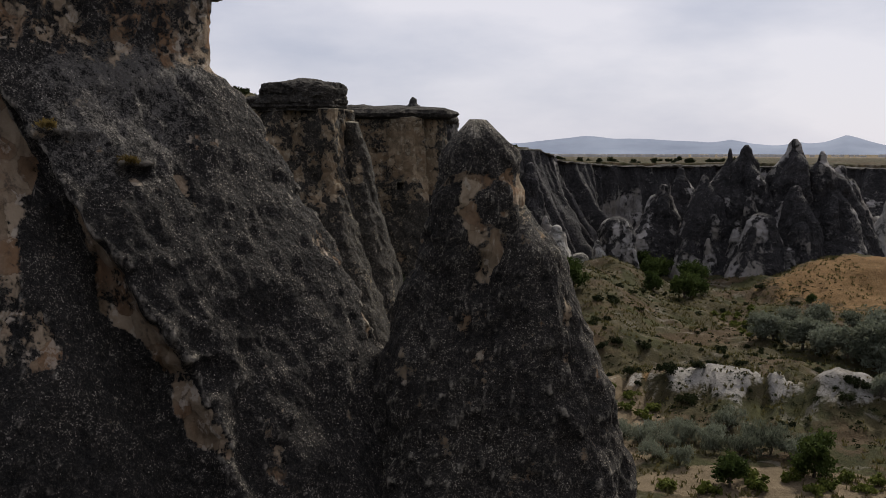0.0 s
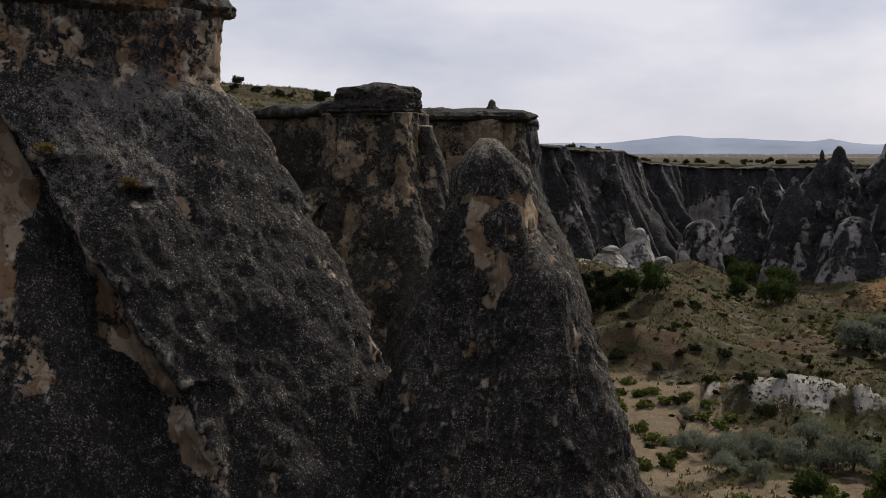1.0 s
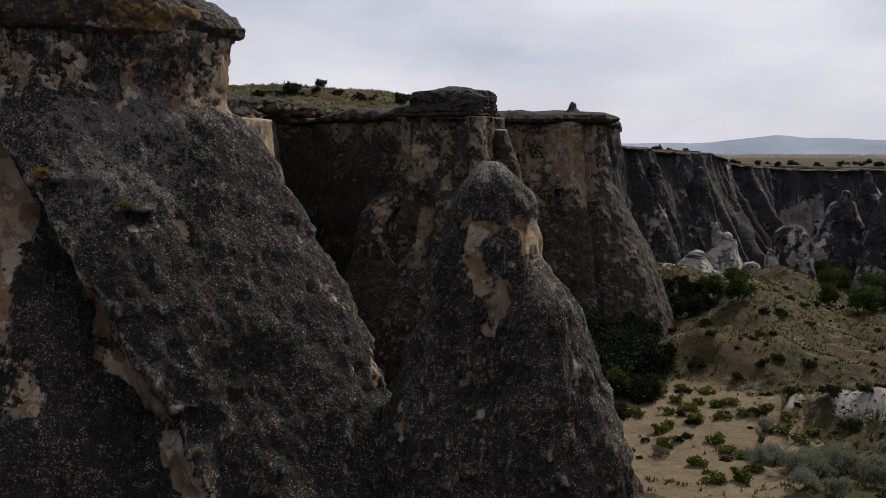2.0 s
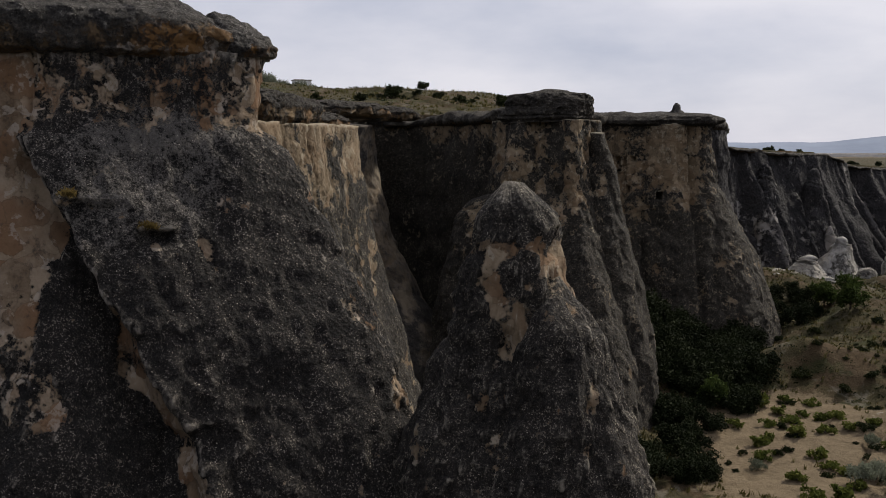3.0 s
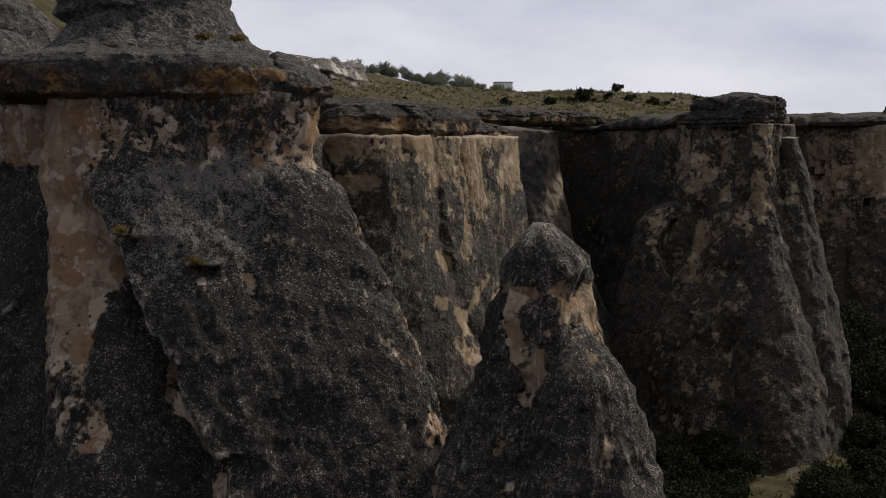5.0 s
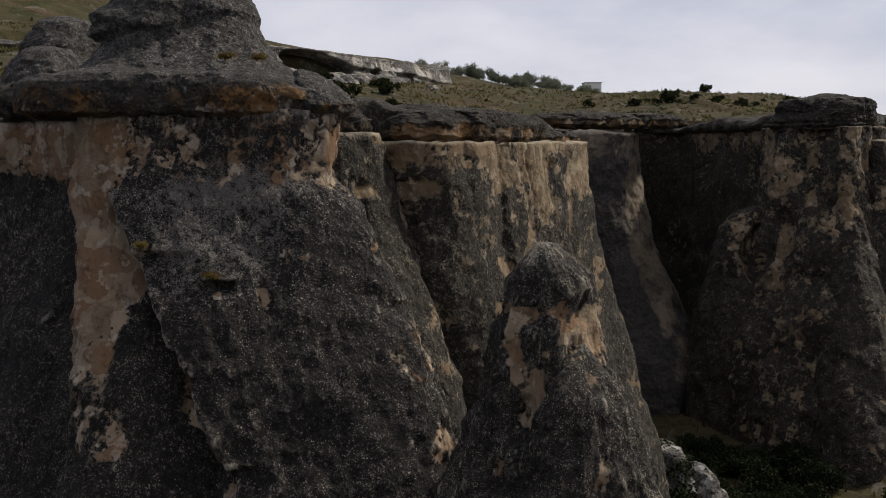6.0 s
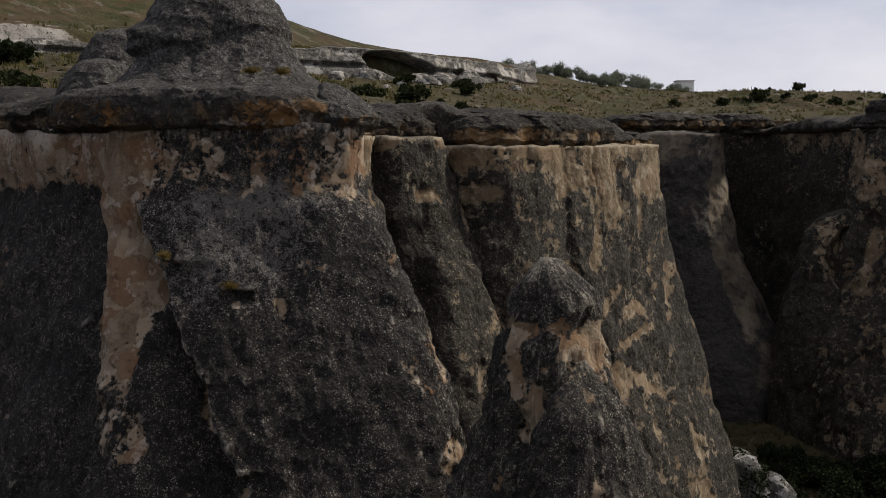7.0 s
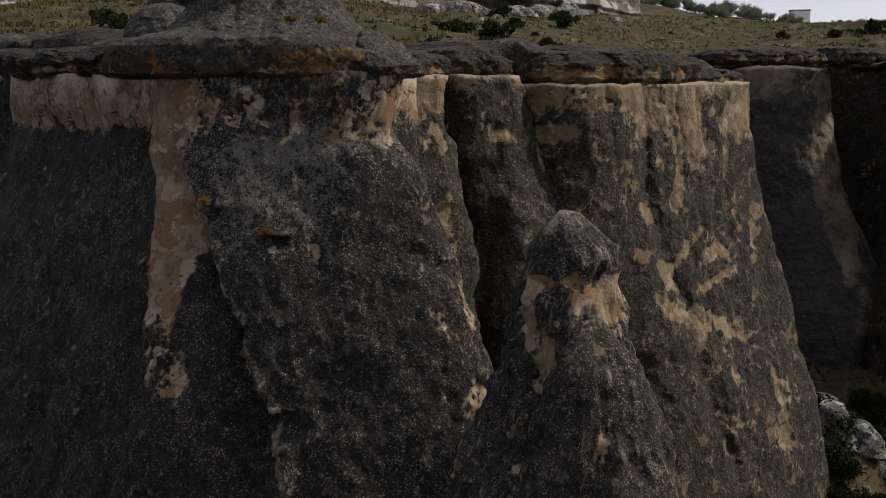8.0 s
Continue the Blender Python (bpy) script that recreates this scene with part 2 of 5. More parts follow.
    b = mix_node(nt, mul(math_node(nt, "SUBTRACT", 1.0, step_node(nt, add(mul(grain, 0.45), mul(streak, 0.55)), 0.36, 0.47)), 0.6), b, dark2)
    b = mix_node(nt, mul(crack, 0.35 * plates), b, dark)
    b = mix_node(nt, mul(step_node(nt, add(mul(chip_c.outputs["Red"], 0.5), mul(grain, 0.5)), 0.66, 0.74), 0.45), b, speck)
    wob = add(add(mul(math_node(nt, "SUBTRACT", mid, 0.5), 0.8 * ragged), mul(math_node(nt, "SUBTRACT", add(mul(grain, 0.6), mul(tiny, 0.4)), 0.5), 0.9 * ragged)),
              add(mul(math_node(nt, "SUBTRACT", split.outputs["Red"], 0.5), 0.2 * plates), mul(math_node(nt, "SUBTRACT", chip_c.outputs["Green"], 0.5), 0.2 * plates)))
    lev = add(mark("bare"), wob)
    mask = step_node(nt, lev, 0.5 - blend, 0.5 + blend)
    rim = math_node(nt, "SUBTRACT", step_node(nt, lev, 0.44, 0.48), step_node(nt, lev, 0.5, 0.55))
    col = mix_node(nt, mask, d, b)
    # Convex edges and flake rims painted paler: wear plus highlights the sun would catch.
    worn_lit = step_node(nt, add(geo.outputs["Pointiness"], mul(math_node(nt, "SUBTRACT", grain, 0.5), 0.08)), 0.52, 0.58)
    col = mix_node(nt, mul(math_node(nt, "MAXIMUM", mul(mul(rim, step_node(nt, mid, 0.4, 0.6)), 0.65), worn_lit), 0.7), col, speck)
    nt.links.new(col, bsdf.inputs["Base Color"])
    bsdf.inputs["Roughness"].default_value = 0.9
    bsdf.inputs["Specular IOR Level"].default_value = 0.25
    soft = math_node(nt, "SUBTRACT", 1.0, mul(mask, 0.72))
    lumps = math_node(nt, "SUBTRACT", 1.0, peb.outputs["Distance"])
    flakes = mul(add(mul(split.outputs["Red"], 0.6), mul(chip_c.outputs["Green"], 0.4)), mul(mask, plates))
    bump_node(nt, bsdf, [(mid, 0.6, 0.16 * size * relief), (math_node(nt, "SUBTRACT", flakes, mul(mask, 0.6)), 0.6, 0.07 * size * relief), (mul(grain, soft), 1.0, 0.15 * size * relief),
                         (mul(lumps, soft), 0.9, 0.07 * size * relief), (mul(tiny, soft), 1.0, 0.06 * size * relief)])
    return m


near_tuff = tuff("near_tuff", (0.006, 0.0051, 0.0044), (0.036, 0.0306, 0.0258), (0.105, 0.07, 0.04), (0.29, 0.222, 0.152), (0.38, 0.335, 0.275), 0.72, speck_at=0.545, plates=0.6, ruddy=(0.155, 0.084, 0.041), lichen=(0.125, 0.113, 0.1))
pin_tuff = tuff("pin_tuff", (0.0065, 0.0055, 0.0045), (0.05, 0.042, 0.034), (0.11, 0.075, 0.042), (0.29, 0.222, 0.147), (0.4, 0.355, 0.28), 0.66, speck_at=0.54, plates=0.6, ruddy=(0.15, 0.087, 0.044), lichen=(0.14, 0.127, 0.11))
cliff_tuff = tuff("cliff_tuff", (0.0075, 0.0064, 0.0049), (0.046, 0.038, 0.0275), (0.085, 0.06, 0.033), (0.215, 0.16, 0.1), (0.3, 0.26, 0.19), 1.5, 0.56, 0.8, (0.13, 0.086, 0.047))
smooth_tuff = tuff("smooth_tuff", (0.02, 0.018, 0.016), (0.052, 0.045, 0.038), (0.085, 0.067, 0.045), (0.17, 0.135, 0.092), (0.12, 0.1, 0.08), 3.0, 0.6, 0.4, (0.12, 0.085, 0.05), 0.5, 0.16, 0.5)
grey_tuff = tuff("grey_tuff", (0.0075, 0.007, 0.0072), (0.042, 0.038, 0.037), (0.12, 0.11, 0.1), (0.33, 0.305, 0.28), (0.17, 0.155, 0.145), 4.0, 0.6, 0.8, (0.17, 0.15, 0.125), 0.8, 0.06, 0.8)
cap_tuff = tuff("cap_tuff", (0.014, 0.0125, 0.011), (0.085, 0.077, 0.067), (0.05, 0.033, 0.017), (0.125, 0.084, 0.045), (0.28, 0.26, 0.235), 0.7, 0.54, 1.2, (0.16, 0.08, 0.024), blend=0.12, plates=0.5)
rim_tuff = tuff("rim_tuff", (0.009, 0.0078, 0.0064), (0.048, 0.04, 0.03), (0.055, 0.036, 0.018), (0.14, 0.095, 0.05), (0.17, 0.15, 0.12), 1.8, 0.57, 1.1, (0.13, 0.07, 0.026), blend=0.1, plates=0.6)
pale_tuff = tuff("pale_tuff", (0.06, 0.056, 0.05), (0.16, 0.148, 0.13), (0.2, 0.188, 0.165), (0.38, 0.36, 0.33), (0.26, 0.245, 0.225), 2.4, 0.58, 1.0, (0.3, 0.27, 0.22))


def ground_material():
    m, nt, bsdf = nodes_of("valley_ground")
    geo = nt.nodes.new("ShaderNodeNewGeometry")
    pos = geo.outputs["Position"]
    big = noise_node(nt, 0.09, 6, 0.62, pos)
    mid = noise_node(nt, 0.45, 7, 0.7, pos)
    fine = noise_node(nt, 2.6, 6, 0.72, pos)
    tiny = noise_node(nt, 9.0, 4, 0.7, pos)

    def mark(name):
        at = nt.nodes.new("ShaderNodeAttribute")
        at.attribute_name = name
        w = math_node(nt, "ADD", math_node(nt, "MULTIPLY", math_node(nt, "SUBTRACT", mid, 0.5), 0.8), math_node(nt, "MULTIPLY", math_node(nt, "SUBTRACT", fine, 0.5), 0.5))
        return step_node(nt, math_node(nt, "ADD", at.outputs["Fac"], w), 0.42, 0.6)

    tone = math_node(nt, "ADD", math_node(nt, "MULTIPLY", mid, 0.5), math_node(nt, "MULTIPLY", fine, 0.5))
    grass = ramp_node(nt, tone, [(0.34, (0.017, 0.016, 0.008)), (0.5, (0.045, 0.038, 0.018)), (0.66, (0.095, 0.074, 0.038))])
    brown = ramp_node(nt, tone, [(0.34, (0.028, 0.02, 0.011)), (0.66, (0.095, 0.065, 0.036))])
    soil = ramp_node(nt, tone, [(0.36, (0.085, 0.064, 0.038)), (0.64, (0.18, 0.138, 0.088))])
    white = ramp_node(nt, tone, [(0.34, (0.11, 0.1, 0.085)), (0.64, (0.33, 0.308, 0.275))])
    rust = ramp_node(nt, tone, [(0.34, (0.075, 0.042, 0.016)), (0.64, (0.2, 0.12, 0.052))])
    olive = ramp_node(nt, tone, [(0.36, (0.016, 0.017, 0.007)), (0.66, (0.06, 0.058, 0.022))])
    c = mix_node(nt, step_node(nt, big, 0.5, 0.58), grass, brown)
    c = mix_node(nt, step_node(nt, noise_node(nt, 0.16, 5, 0.65, pos), 0.52, 0.6), c, olive)
    c = mix_node(nt, math_node(nt, "MULTIPLY", step_node(nt, noise_node(nt, 0.28, 6, 0.7, pos, 0.6), 0.56, 0.64), 0.55), c, (0.15, 0.134, 0.108))
    c = mix_node(nt, mark("rust"), c, rust)
    c = mix_node(nt, mark("soil"), c, soil)
    c = mix_node(nt, mark("white"), c, white)
    at = nt.nodes.new("ShaderNodeAttribute")
    at.attribute_name = "soil"
    tuft = math_node(nt, "MULTIPLY", step_node(nt, fine, 0.53, 0.64), math_node(nt, "SUBTRACT", 0.75, math_node(nt, "MULTIPLY", at.outputs["Fac"], 0.7)), True)
    c = mix_node(nt, tuft, c, (0.024, 0.022, 0.012))
    nt.links.new(c, bsdf.inputs["Base Color"])
    bsdf.inputs["Roughness"].default_value = 1.0
    bsdf.inputs["Specular IOR Level"].default_value = 0.1
    bump_node(nt, bsdf, [(mid, 0.6, 0.6), (fine, 0.8, 0.2), (tiny, 0.6, 0.06)])
    return m


valley_ground = ground_material()

# ---- the plan: the rim of the cliff, from the west round to the far plateau ----
RIM = [(-400, 30, 34), (-120, 24, 33.4), (-60, 24, 33.3), (-30, 24, 33.2), (-20, 24, 33.1), (-14.5, 25, 33.1), (-13.5, 29, 33.1),
       (-20, 34, 33.1), (-25, 38, 33.1), (-25, 48, 33.1), (-22, 50, 32.8), (-21.5, 63, 32.4), (-25, 67, 32.8), (-38, 76, 33.4),
       (-47, 92, 33.8), (-45, 106, 34), (-40, 121, 34), (-34, 121, 34), (-30, 119, 34), (-20, 111, 34.1), (-13, 111, 34.2),
       (-12.5, 120, 34.3), (-17, 134, 34.5), (-17, 146, 34.6), (-10, 152, 34.6), (-2, 155, 34.6), (2, 166, 34), (0, 185, 32.4),
       (2, 200, 31), (11, 214, 30), (22, 226, 29.5), (28, 240, 27), (40, 254, 26), (56, 262, 25.6), (75, 270, 25.6), (90, 262, 25.6),
       (100, 235, 25.6), (115, 222, 25.4), (160, 215, 25), (400, 240, 25)]


def rim_line(step):
    p = np.array(RIM, float)
    seg = np.hypot(*np.diff(p[:, :2], axis=0).T)
    s = np.concatenate([[0], np.cumsum(seg)])
    ss = np.arange(0, s[-1], step)
    q = np.stack([np.interp(ss, s, p[:, k]) for k in range(3)], 1)
    k = max(3, int(3.0 / step))
    ker = np.hanning(k + 2)[1:-1]
    ker /= ker.sum()
    for c in range(3):
        pad = np.pad(q[:, c], k, mode="edge")
        q[:, c] = np.convolve(pad, ker, "same")[k:-k]
    t = np.gradient(q[:, :2], axis=0)
    t /= np.hypot(t[:, 0], t[:, 1])[:, None]
    return ss, q, np.stack([t[:, 1], -t[:, 0]], 1)


def rim_distance(x, y):
    """Signed distance to the rim (positive behind it, on the plateau) and the rim's height there."""
    p = np.array(RIM, float)
    best, zr, sign = np.full(x.shape, 1e9), np.zeros(x.shape), np.ones(x.shape)
    inside = np.zeros(x.shape, bool)
    poly = np.concatenate([p[:, :2], [[6000, 400], [6000, 6000], [-6000, 6000], [-6000, 30]]])
    for (ax, ay), (bx, by) in zip(poly, np.roll(poly, -1, 0)):
        hit = ((ay > y) != (by > y)) & (x < (bx - ax) * (y - ay) / (by - ay + 1e-12) + ax)
        inside ^= hit
    for a, b in zip(p[:-1], p[1:]):
        d = b[:2] - a[:2]
        t = np.clip(((x - a[0]) * d[0] + (y - a[1]) * d[1]) / (d @ d), 0, 1)
        dist = np.hypot(x - a[0] - t * d[0], y - a[1] - t * d[1])
        near = dist < best
        best = np.where(near, dist, best)
        zr = np.where(near, a[2] + t * (b[2] - a[2]), zr)
    return np.where(inside, best, -best), zr


MOUNDS = [(14, 125, 4.6, 11, 6, 10), (26, 122, 2.0, 14, 9, -20), (31, 104, 3.2, 15, 4.5, -24), (48, 98, 2.8, 11, 4, -8), (40, 112, 1.2, 9, 6, 0), (80, 186, 7, 22, 14, 10), (24, 163, 6.0, 9, 22, -8),
          (-8, 128, 5, 8, 14, 0), (32, 190, 5, 9, 9, 0), (12, 188, 5, 10, 16, 0), (-17, 75, 3.5, 3.5, 5, 30), (-4, 112, 2, 9, 8, 0), (78, 204, 4, 22, 10, 0)]
HILLS = [(-138, 62, 19, 30, 38, 0), (-118, 104, 8.5, 19, 30, 0), (-112, 150, 4.0, 18, 30, 0), (-114, 190, 6.2, 20, 26, 0), (-109, 254, 8.0, 22, 22, 0), (-45, 205, 0.8, 24, 30, 0), (-93, 212, 2.6, 13, 22, 0)]


def mound(x, y, m):
    cx, cy, h, rx, ry, rot = m
    c, s = math.cos(radians(rot)), math.sin(radians(rot))
    u, v = (x - cx) * c + (y - cy) * s, -(x - cx) * s + (y - cy) * c
    return h * np.exp(-(u / rx) ** 2 - (v / ry) ** 2)


def outcrop_x(y):
    return np.interp(y, [30, 56, 80, 100, 110, 128, 150, 178], [-92, -88, -84, -78, -76, -79, -88, -108])


def ridge_ribs(x, y):
    """Gullies running down across the white ridge: 0 on a rib, 1 in a gully."""
    w, q = 0.914 * x - 0.407 * y, 0.407 * x + 0.914 * y
    bend = 0.9 * fbm(x * 0.12, y * 0.12, 0, 3, 10)
    return np.clip(1 - 1.9 * np.abs(val(w * 0.42 + bend + 0.06 * q, q * 0.05, 0, 4)) - 0.5 * np.abs(val(w * 1.1 + 2 * bend, q * 0.12, 0, 11)), 0, 1)


def height(x, y):
    d, zr = rim_distance(x, y)
    out = np.maximum(-d, 0)
    low = 3.0 + 4.5 * np.exp(-out / 9.0) + 0.5 * fbm(x * 0.06, y * 0.06, 0, 4, 3) + 0.25 * fbm(x * 0.4, y * 0.4, 0, 3, 5)
    for m in MOUNDS:
        low = low + mound(x, y, m)
    plot = smooth(1.35, 0.9, np.hypot((x - 11) / 11, (y - 100) / 17))
    gully = 1 - 2.2 * np.abs(fbm(x * 0.11, y * 0.11, 0, 4, 6))
    low = low + (0.9 * gully + 0.5 * fbm(x * 0.22, y * 0.22, 0, 4, 7)) * (1 - plot) * smooth(75, 95, y)
    ridge = smooth(1.5, 0.6, np.hypot((x - 36) / 26, (y - 102 - 0.0 * x) / 9))
    low = low + 1.5 * ridge * (0.45 - ridge_ribs(x, y))
    far_out = smooth(120, 600, out)
    low = low * (1 - far_out) + 6 * far_out
    west = smooth(-8, -45, x) * smooth(420, 260, y)
    inn = np.maximum(d, 0)
    high = zr + 1.2 + west * (0.15 * np.minimum(inn, 36) + 1.4 * smooth(-52, -74, x) * smooth(205, 160, y)) + 0.5 * fbm(x * 0.07, y * 0.07, 0, 4, 8) * smooth(2, 12, inn) + 0.12 * fbm(x * 0.6, y * 0.6, 0, 3, 9)
    for m in HILLS:
        high = high + mound(x, y, m)
    back = outcrop_x(y) - x
    high = high + 2.6 * smooth(0.6, 3.0, back) * smooth(30, 50, y) * smooth(185, 160, y)
    flat = smooth(250, 900, np.maximum(y, -x))
    high = high * (1 - flat) + (24 - 5 * smooth(500, 2500, y)) * flat
    k = smooth(1.4, 3.2, d)
    return low * (1 - k) + high * k


def axis_steps(lo, hi, step, far):
    inner = np.arange(lo, hi + step, step)
    out, v, s = [], hi, step
    while v < far:
        s *= 1.18
        v += s
        out.append(min(v, far))
    neg, v, s = [], lo, step
    while v > -far:
        s *= 1.18
        v -= s
        neg.append(max(v, -far))
    return np.concatenate([neg[::-1], inner, out])


def build_ground():
    xs, ys = axis_steps(-130, 110, 0.9, 4300), axis_steps(10, 280, 0.9, 4300)
    xs = np.unique(np.round(np.concatenate([xs, np.arange(12, 64, 0.45)]), 2))
    ys = np.unique(np.round(np.concatenate([ys, np.arange(90, 120, 0.45)]), 2))
    X, Y = np.meshgrid(xs, ys)
    Z = height(X, Y)
    white = np.maximum.reduce([mound(X, Y, (31, 103, 1.05, 16, 6.5, -24)), mound(X, Y, (48, 97, 1.0, 14, 6.0, -8)), mound(X, Y, (14, 127, 0.85, 7, 3, 10)), mound(X, Y, (22, 142, 0.6, 4, 7, 25)),
                               mound(X, Y, (17, 196, 0.9, 12, 9, 0)), mound(X, Y, (27, 205, 0.8, 10, 6, 0)), mound(X, Y, (-83, 84, 0.75, 7, 28, 0)), mound(X, Y, (-90, 60, 0.8, 6, 14, 0))])
    soil = np.maximum.reduce([smooth(1.3, 0.85, np.hypot((X - 10.5) / 10.5, (Y - 99) / 17)), 0.8 * smooth(1.3, 0.8, np.hypot((X - 27) / 12, (Y - 79) / 4)), mound(X, Y, (44, 148, 0.5, 5, 12, 10)), mound(X, Y, (-55, 110, 0.42, 9, 12, 0)),
                              smooth(500, 1200, Y) * (0.62 + 0.3 * fbm(X * 0.002, Y * 0.002, 0, 3, 14))])
    rust = np.maximum(mound(X, Y, (80, 176, 1.0, 26, 16, 0)), mound(X, Y, (24, 108, 0.55, 9, 5, -20)))
    white = white + smooth(450, 900, Y) * (0.5 + 0.35 * fbm(X * 0.004, Y * 0.004, 0, 3, 15))
    white = white * (0.76 - 0.75 * ridge_ribs(X, Y))
    bare = {"white": white, "soil": soil, "rust": rust}
    verts = np.stack([X, Y, Z], -1).reshape(-1, 3)
    me = mesh_of("ground", verts, grid_faces(len(ys), len(xs), False), valley_ground, bare)
    ob = new("ground", me)
    tagged(ob, "dry valley floor and grassy plateau of pale volcanic soil", "ground", kind="structure")


build_ground()


# ---- the main cliff wall and its caprock ledge ----
def build_cliff():
    ss, q, n = rim_line(0.4)
    keep = (q[:, 0] > -70) & (q[:, 0] < 170)
    ss, q, n = ss[keep], q[keep], n[keep]
    cut = int(np.argmax(q[:, 1] > 160))
    for lo, hi, rows, mat, label in ((0, cut + 1, 90, cliff_tuff, "dark fluted tuff cliff of the plateau edge with tan upper band"), (cut, len(ss), 80, grey_tuff, "grey fluted tuff cliff of the far valley head")):
        s1, q1, n1 = ss[lo:hi], q[lo:hi], n[lo:hi]
        far = smooth(165, 200, q1[:, 1])[None, :]
        t = np.linspace(0, 1, rows)[:, None]
        zt = q1[:, 2][None, :] + 0.3
        Z = zt * (1 - t) - 0.5 * t
        b1 = 2.4 * np.abs(val(s1 * 0.17, 0, 0, 41))[None, :] - 0.6
        b2 = 2.4 * np.abs(val(s1[None, :] * 0.42, Z * 0.03, 0, 42)) - 0.6
        grow = 0.12 + 0.88 * t ** 1.1
        rib = 1.0 - 2.6 * np.abs(val(s1[None, :] * 0.11 + 0.5 * val(s1[None, :] * 0.05, Z * 0.05, 0, 46), Z * 0.012, 0, 47))
        out = -0.3 + 3.2 * t ** 1.4 + (1.6 + 2.4 * far) * b1 * grow + (0.6 + 0.7 * far) * b2 * (0.3 + 0.7 * t) + 9.0 * far * t ** 1.4 + 6.5 * far * rib * np.minimum(1, 2.2 * t) * (0.35 + 0.65 * t)
        X, Y = q1[:, 0][None, :] + n1[:, 0] * out, q1[:, 1][None, :] + n1[:, 1] * out
        e = 0.7 * fbm(X * 0.35, Y * 0.35, Z * 0.3, 5, 43) + 0.12 * fbm(X * 2, Y * 2, Z * 2, 3, 44)
        X, Y = X + n1[:, 0] * e, Y + n1[:, 1] * e
        bare = 0.24 + 0.3 * smooth(0.09, 0.02, t) * (1 - far) + 0.4 * fbm(X * 0.3, Y * 0.3, Z * 0.1, 4, 45) + far * (0.3 * fbm(X * 0.12, Y * 0.12, Z * 0.12, 3, 48) + 0.55 * smooth(-0.1, -0.9, rib) * smooth(0.12, 0.4, t) + 0.1 * smooth(0.3, 0.75, t))
        verts = np.stack([X, Y, Z], -1).reshape(-1, 3)
        me = mesh_of("cliff_wall", verts, grid_faces(rows, len(s1), False)[:, ::-1], mat, bare.ravel())
        tagged(new("cliff_wall", me), label, "cliff", kind="structure")
    far = smooth(165, 200, q[:, 1])[None, :]
    x0, y0 = q[:, 0][None, :], q[:, 1][None, :]
    # caprock: a rounded ledge along the rim
    a = np.linspace(0, 2 * np.pi, 28, endpoint=False)
    sq = 4.5
    px = np.sign(np.cos(a)) * np.abs(np.cos(a)) ** (2 / sq)
    pz = np.sign(np.sin(a)) * np.abs(np.sin(a)) ** (2 / sq)
    cell = np.floor(ss / 4.2 + 0.5 * val(ss * 0.11, 0, 0, 50))
    jump = _hash(cell.astype(np.int64), cell.astype(np.int64) * 0, cell.astype(np.int64) * 0, 59)
    ker = np.hanning(5) / np.hanning(5).sum()
    jump = np.convolve(np.pad(jump, 2, mode="edge"), ker, "valid")
    hang = 0.7 + 0.5 * val(ss * 0.22, 0, 0, 51) + 0.3 * val(ss * 0.9, 0, 0, 52) + 0.45 * jump
    thick = (0.68 + 0.22 * val(ss * 0.15, 0, 0, 53) + 0.14 * val(ss * 0.8, 3, 0, 54) + 0.16 * np.roll(jump, 9)) * (1 - 0.5 * far[0])
    mid = -3.0
    off = mid + (hang - mid) * px[:, None]
    Z = (q[:, 2] + thick)[None, :] + pz[:, None] * thick[None, :]
    X, Y = x0 + n[:, 0] * off, y0 + n[:, 1] * off
    e = 0.45 * fbm(X * 0.9, Y * 0.9, Z * 1.6, 5, 55, 0.6) + 0.2 * val(X * 0.1, Y * 0.1, Z * 3.5, 56)
    X, Y, Z = X + n[:, 0] * e, Y + n[:, 1] * e, Z + 0.28 * fbm(X * 0.7, Y * 0.7, Z, 4, 57) * (pz[:, None] > 0)
    bare = 0.15 + 0.38 * smooth(0.2, -0.4, pz[:, None]) * (px[:, None] > 0.2) + 0.3 * fbm(X * 0.5, Y * 0.5, Z * 0.8, 3, 58)
    verts = np.stack([X, Y, Z], -1).reshape(-1, 3)
    cols = len(ss)
    faces = np.stack([np.stack([i * cols + np.arange(cols - 1), i * cols + np.arange(1, cols), ((i + 1) % 28) * cols + np.arange(1, cols), ((i + 1) % 28) * cols + np.arange(cols - 1)], -1) for i in range(28)]).reshape(-1, 4)
    me = mesh_of("caprock", verts, faces, rim_tuff, bare.ravel())
    cap = new("caprock", me)
    tagged(cap, "dark brown overhanging caprock ledge along the cliff rim", "caprock", kind="structure")


build_cliff()


def build_unseen_bank():
    """The canyon's other side, unseen, added behind the camera's way to dim the lower fin."""
    line = np.array([(-110, 2), (-60, -4), (-25, -12), (0, -20), (30, -26), (60, -24), (110, -12)], float)
    s = np.concatenate([[0], np.cumsum(np.hypot(*np.diff(line, axis=0).T))])
    u = np.arange(0, s[-1], 1.2)
    x, y = np.interp(u, s, line[:, 0]), np.interp(u, s, line[:, 1])
    t = np.linspace(0, 1, 40)[:, None]
    up = np.minimum(t / 0.8, 1)
    Z = -0.5 + 33 * up + 1.0 * fbm(x * 0.1, y * 0.1, 0, 3, 15)
    out = 5 * (1 - up) ** 1.3 + 1.5 * fbm(x * 0.15, y * 0.15, Z * 0.1, 4, 16) - 25 * np.maximum(t - 0.8, 0) / 0.2
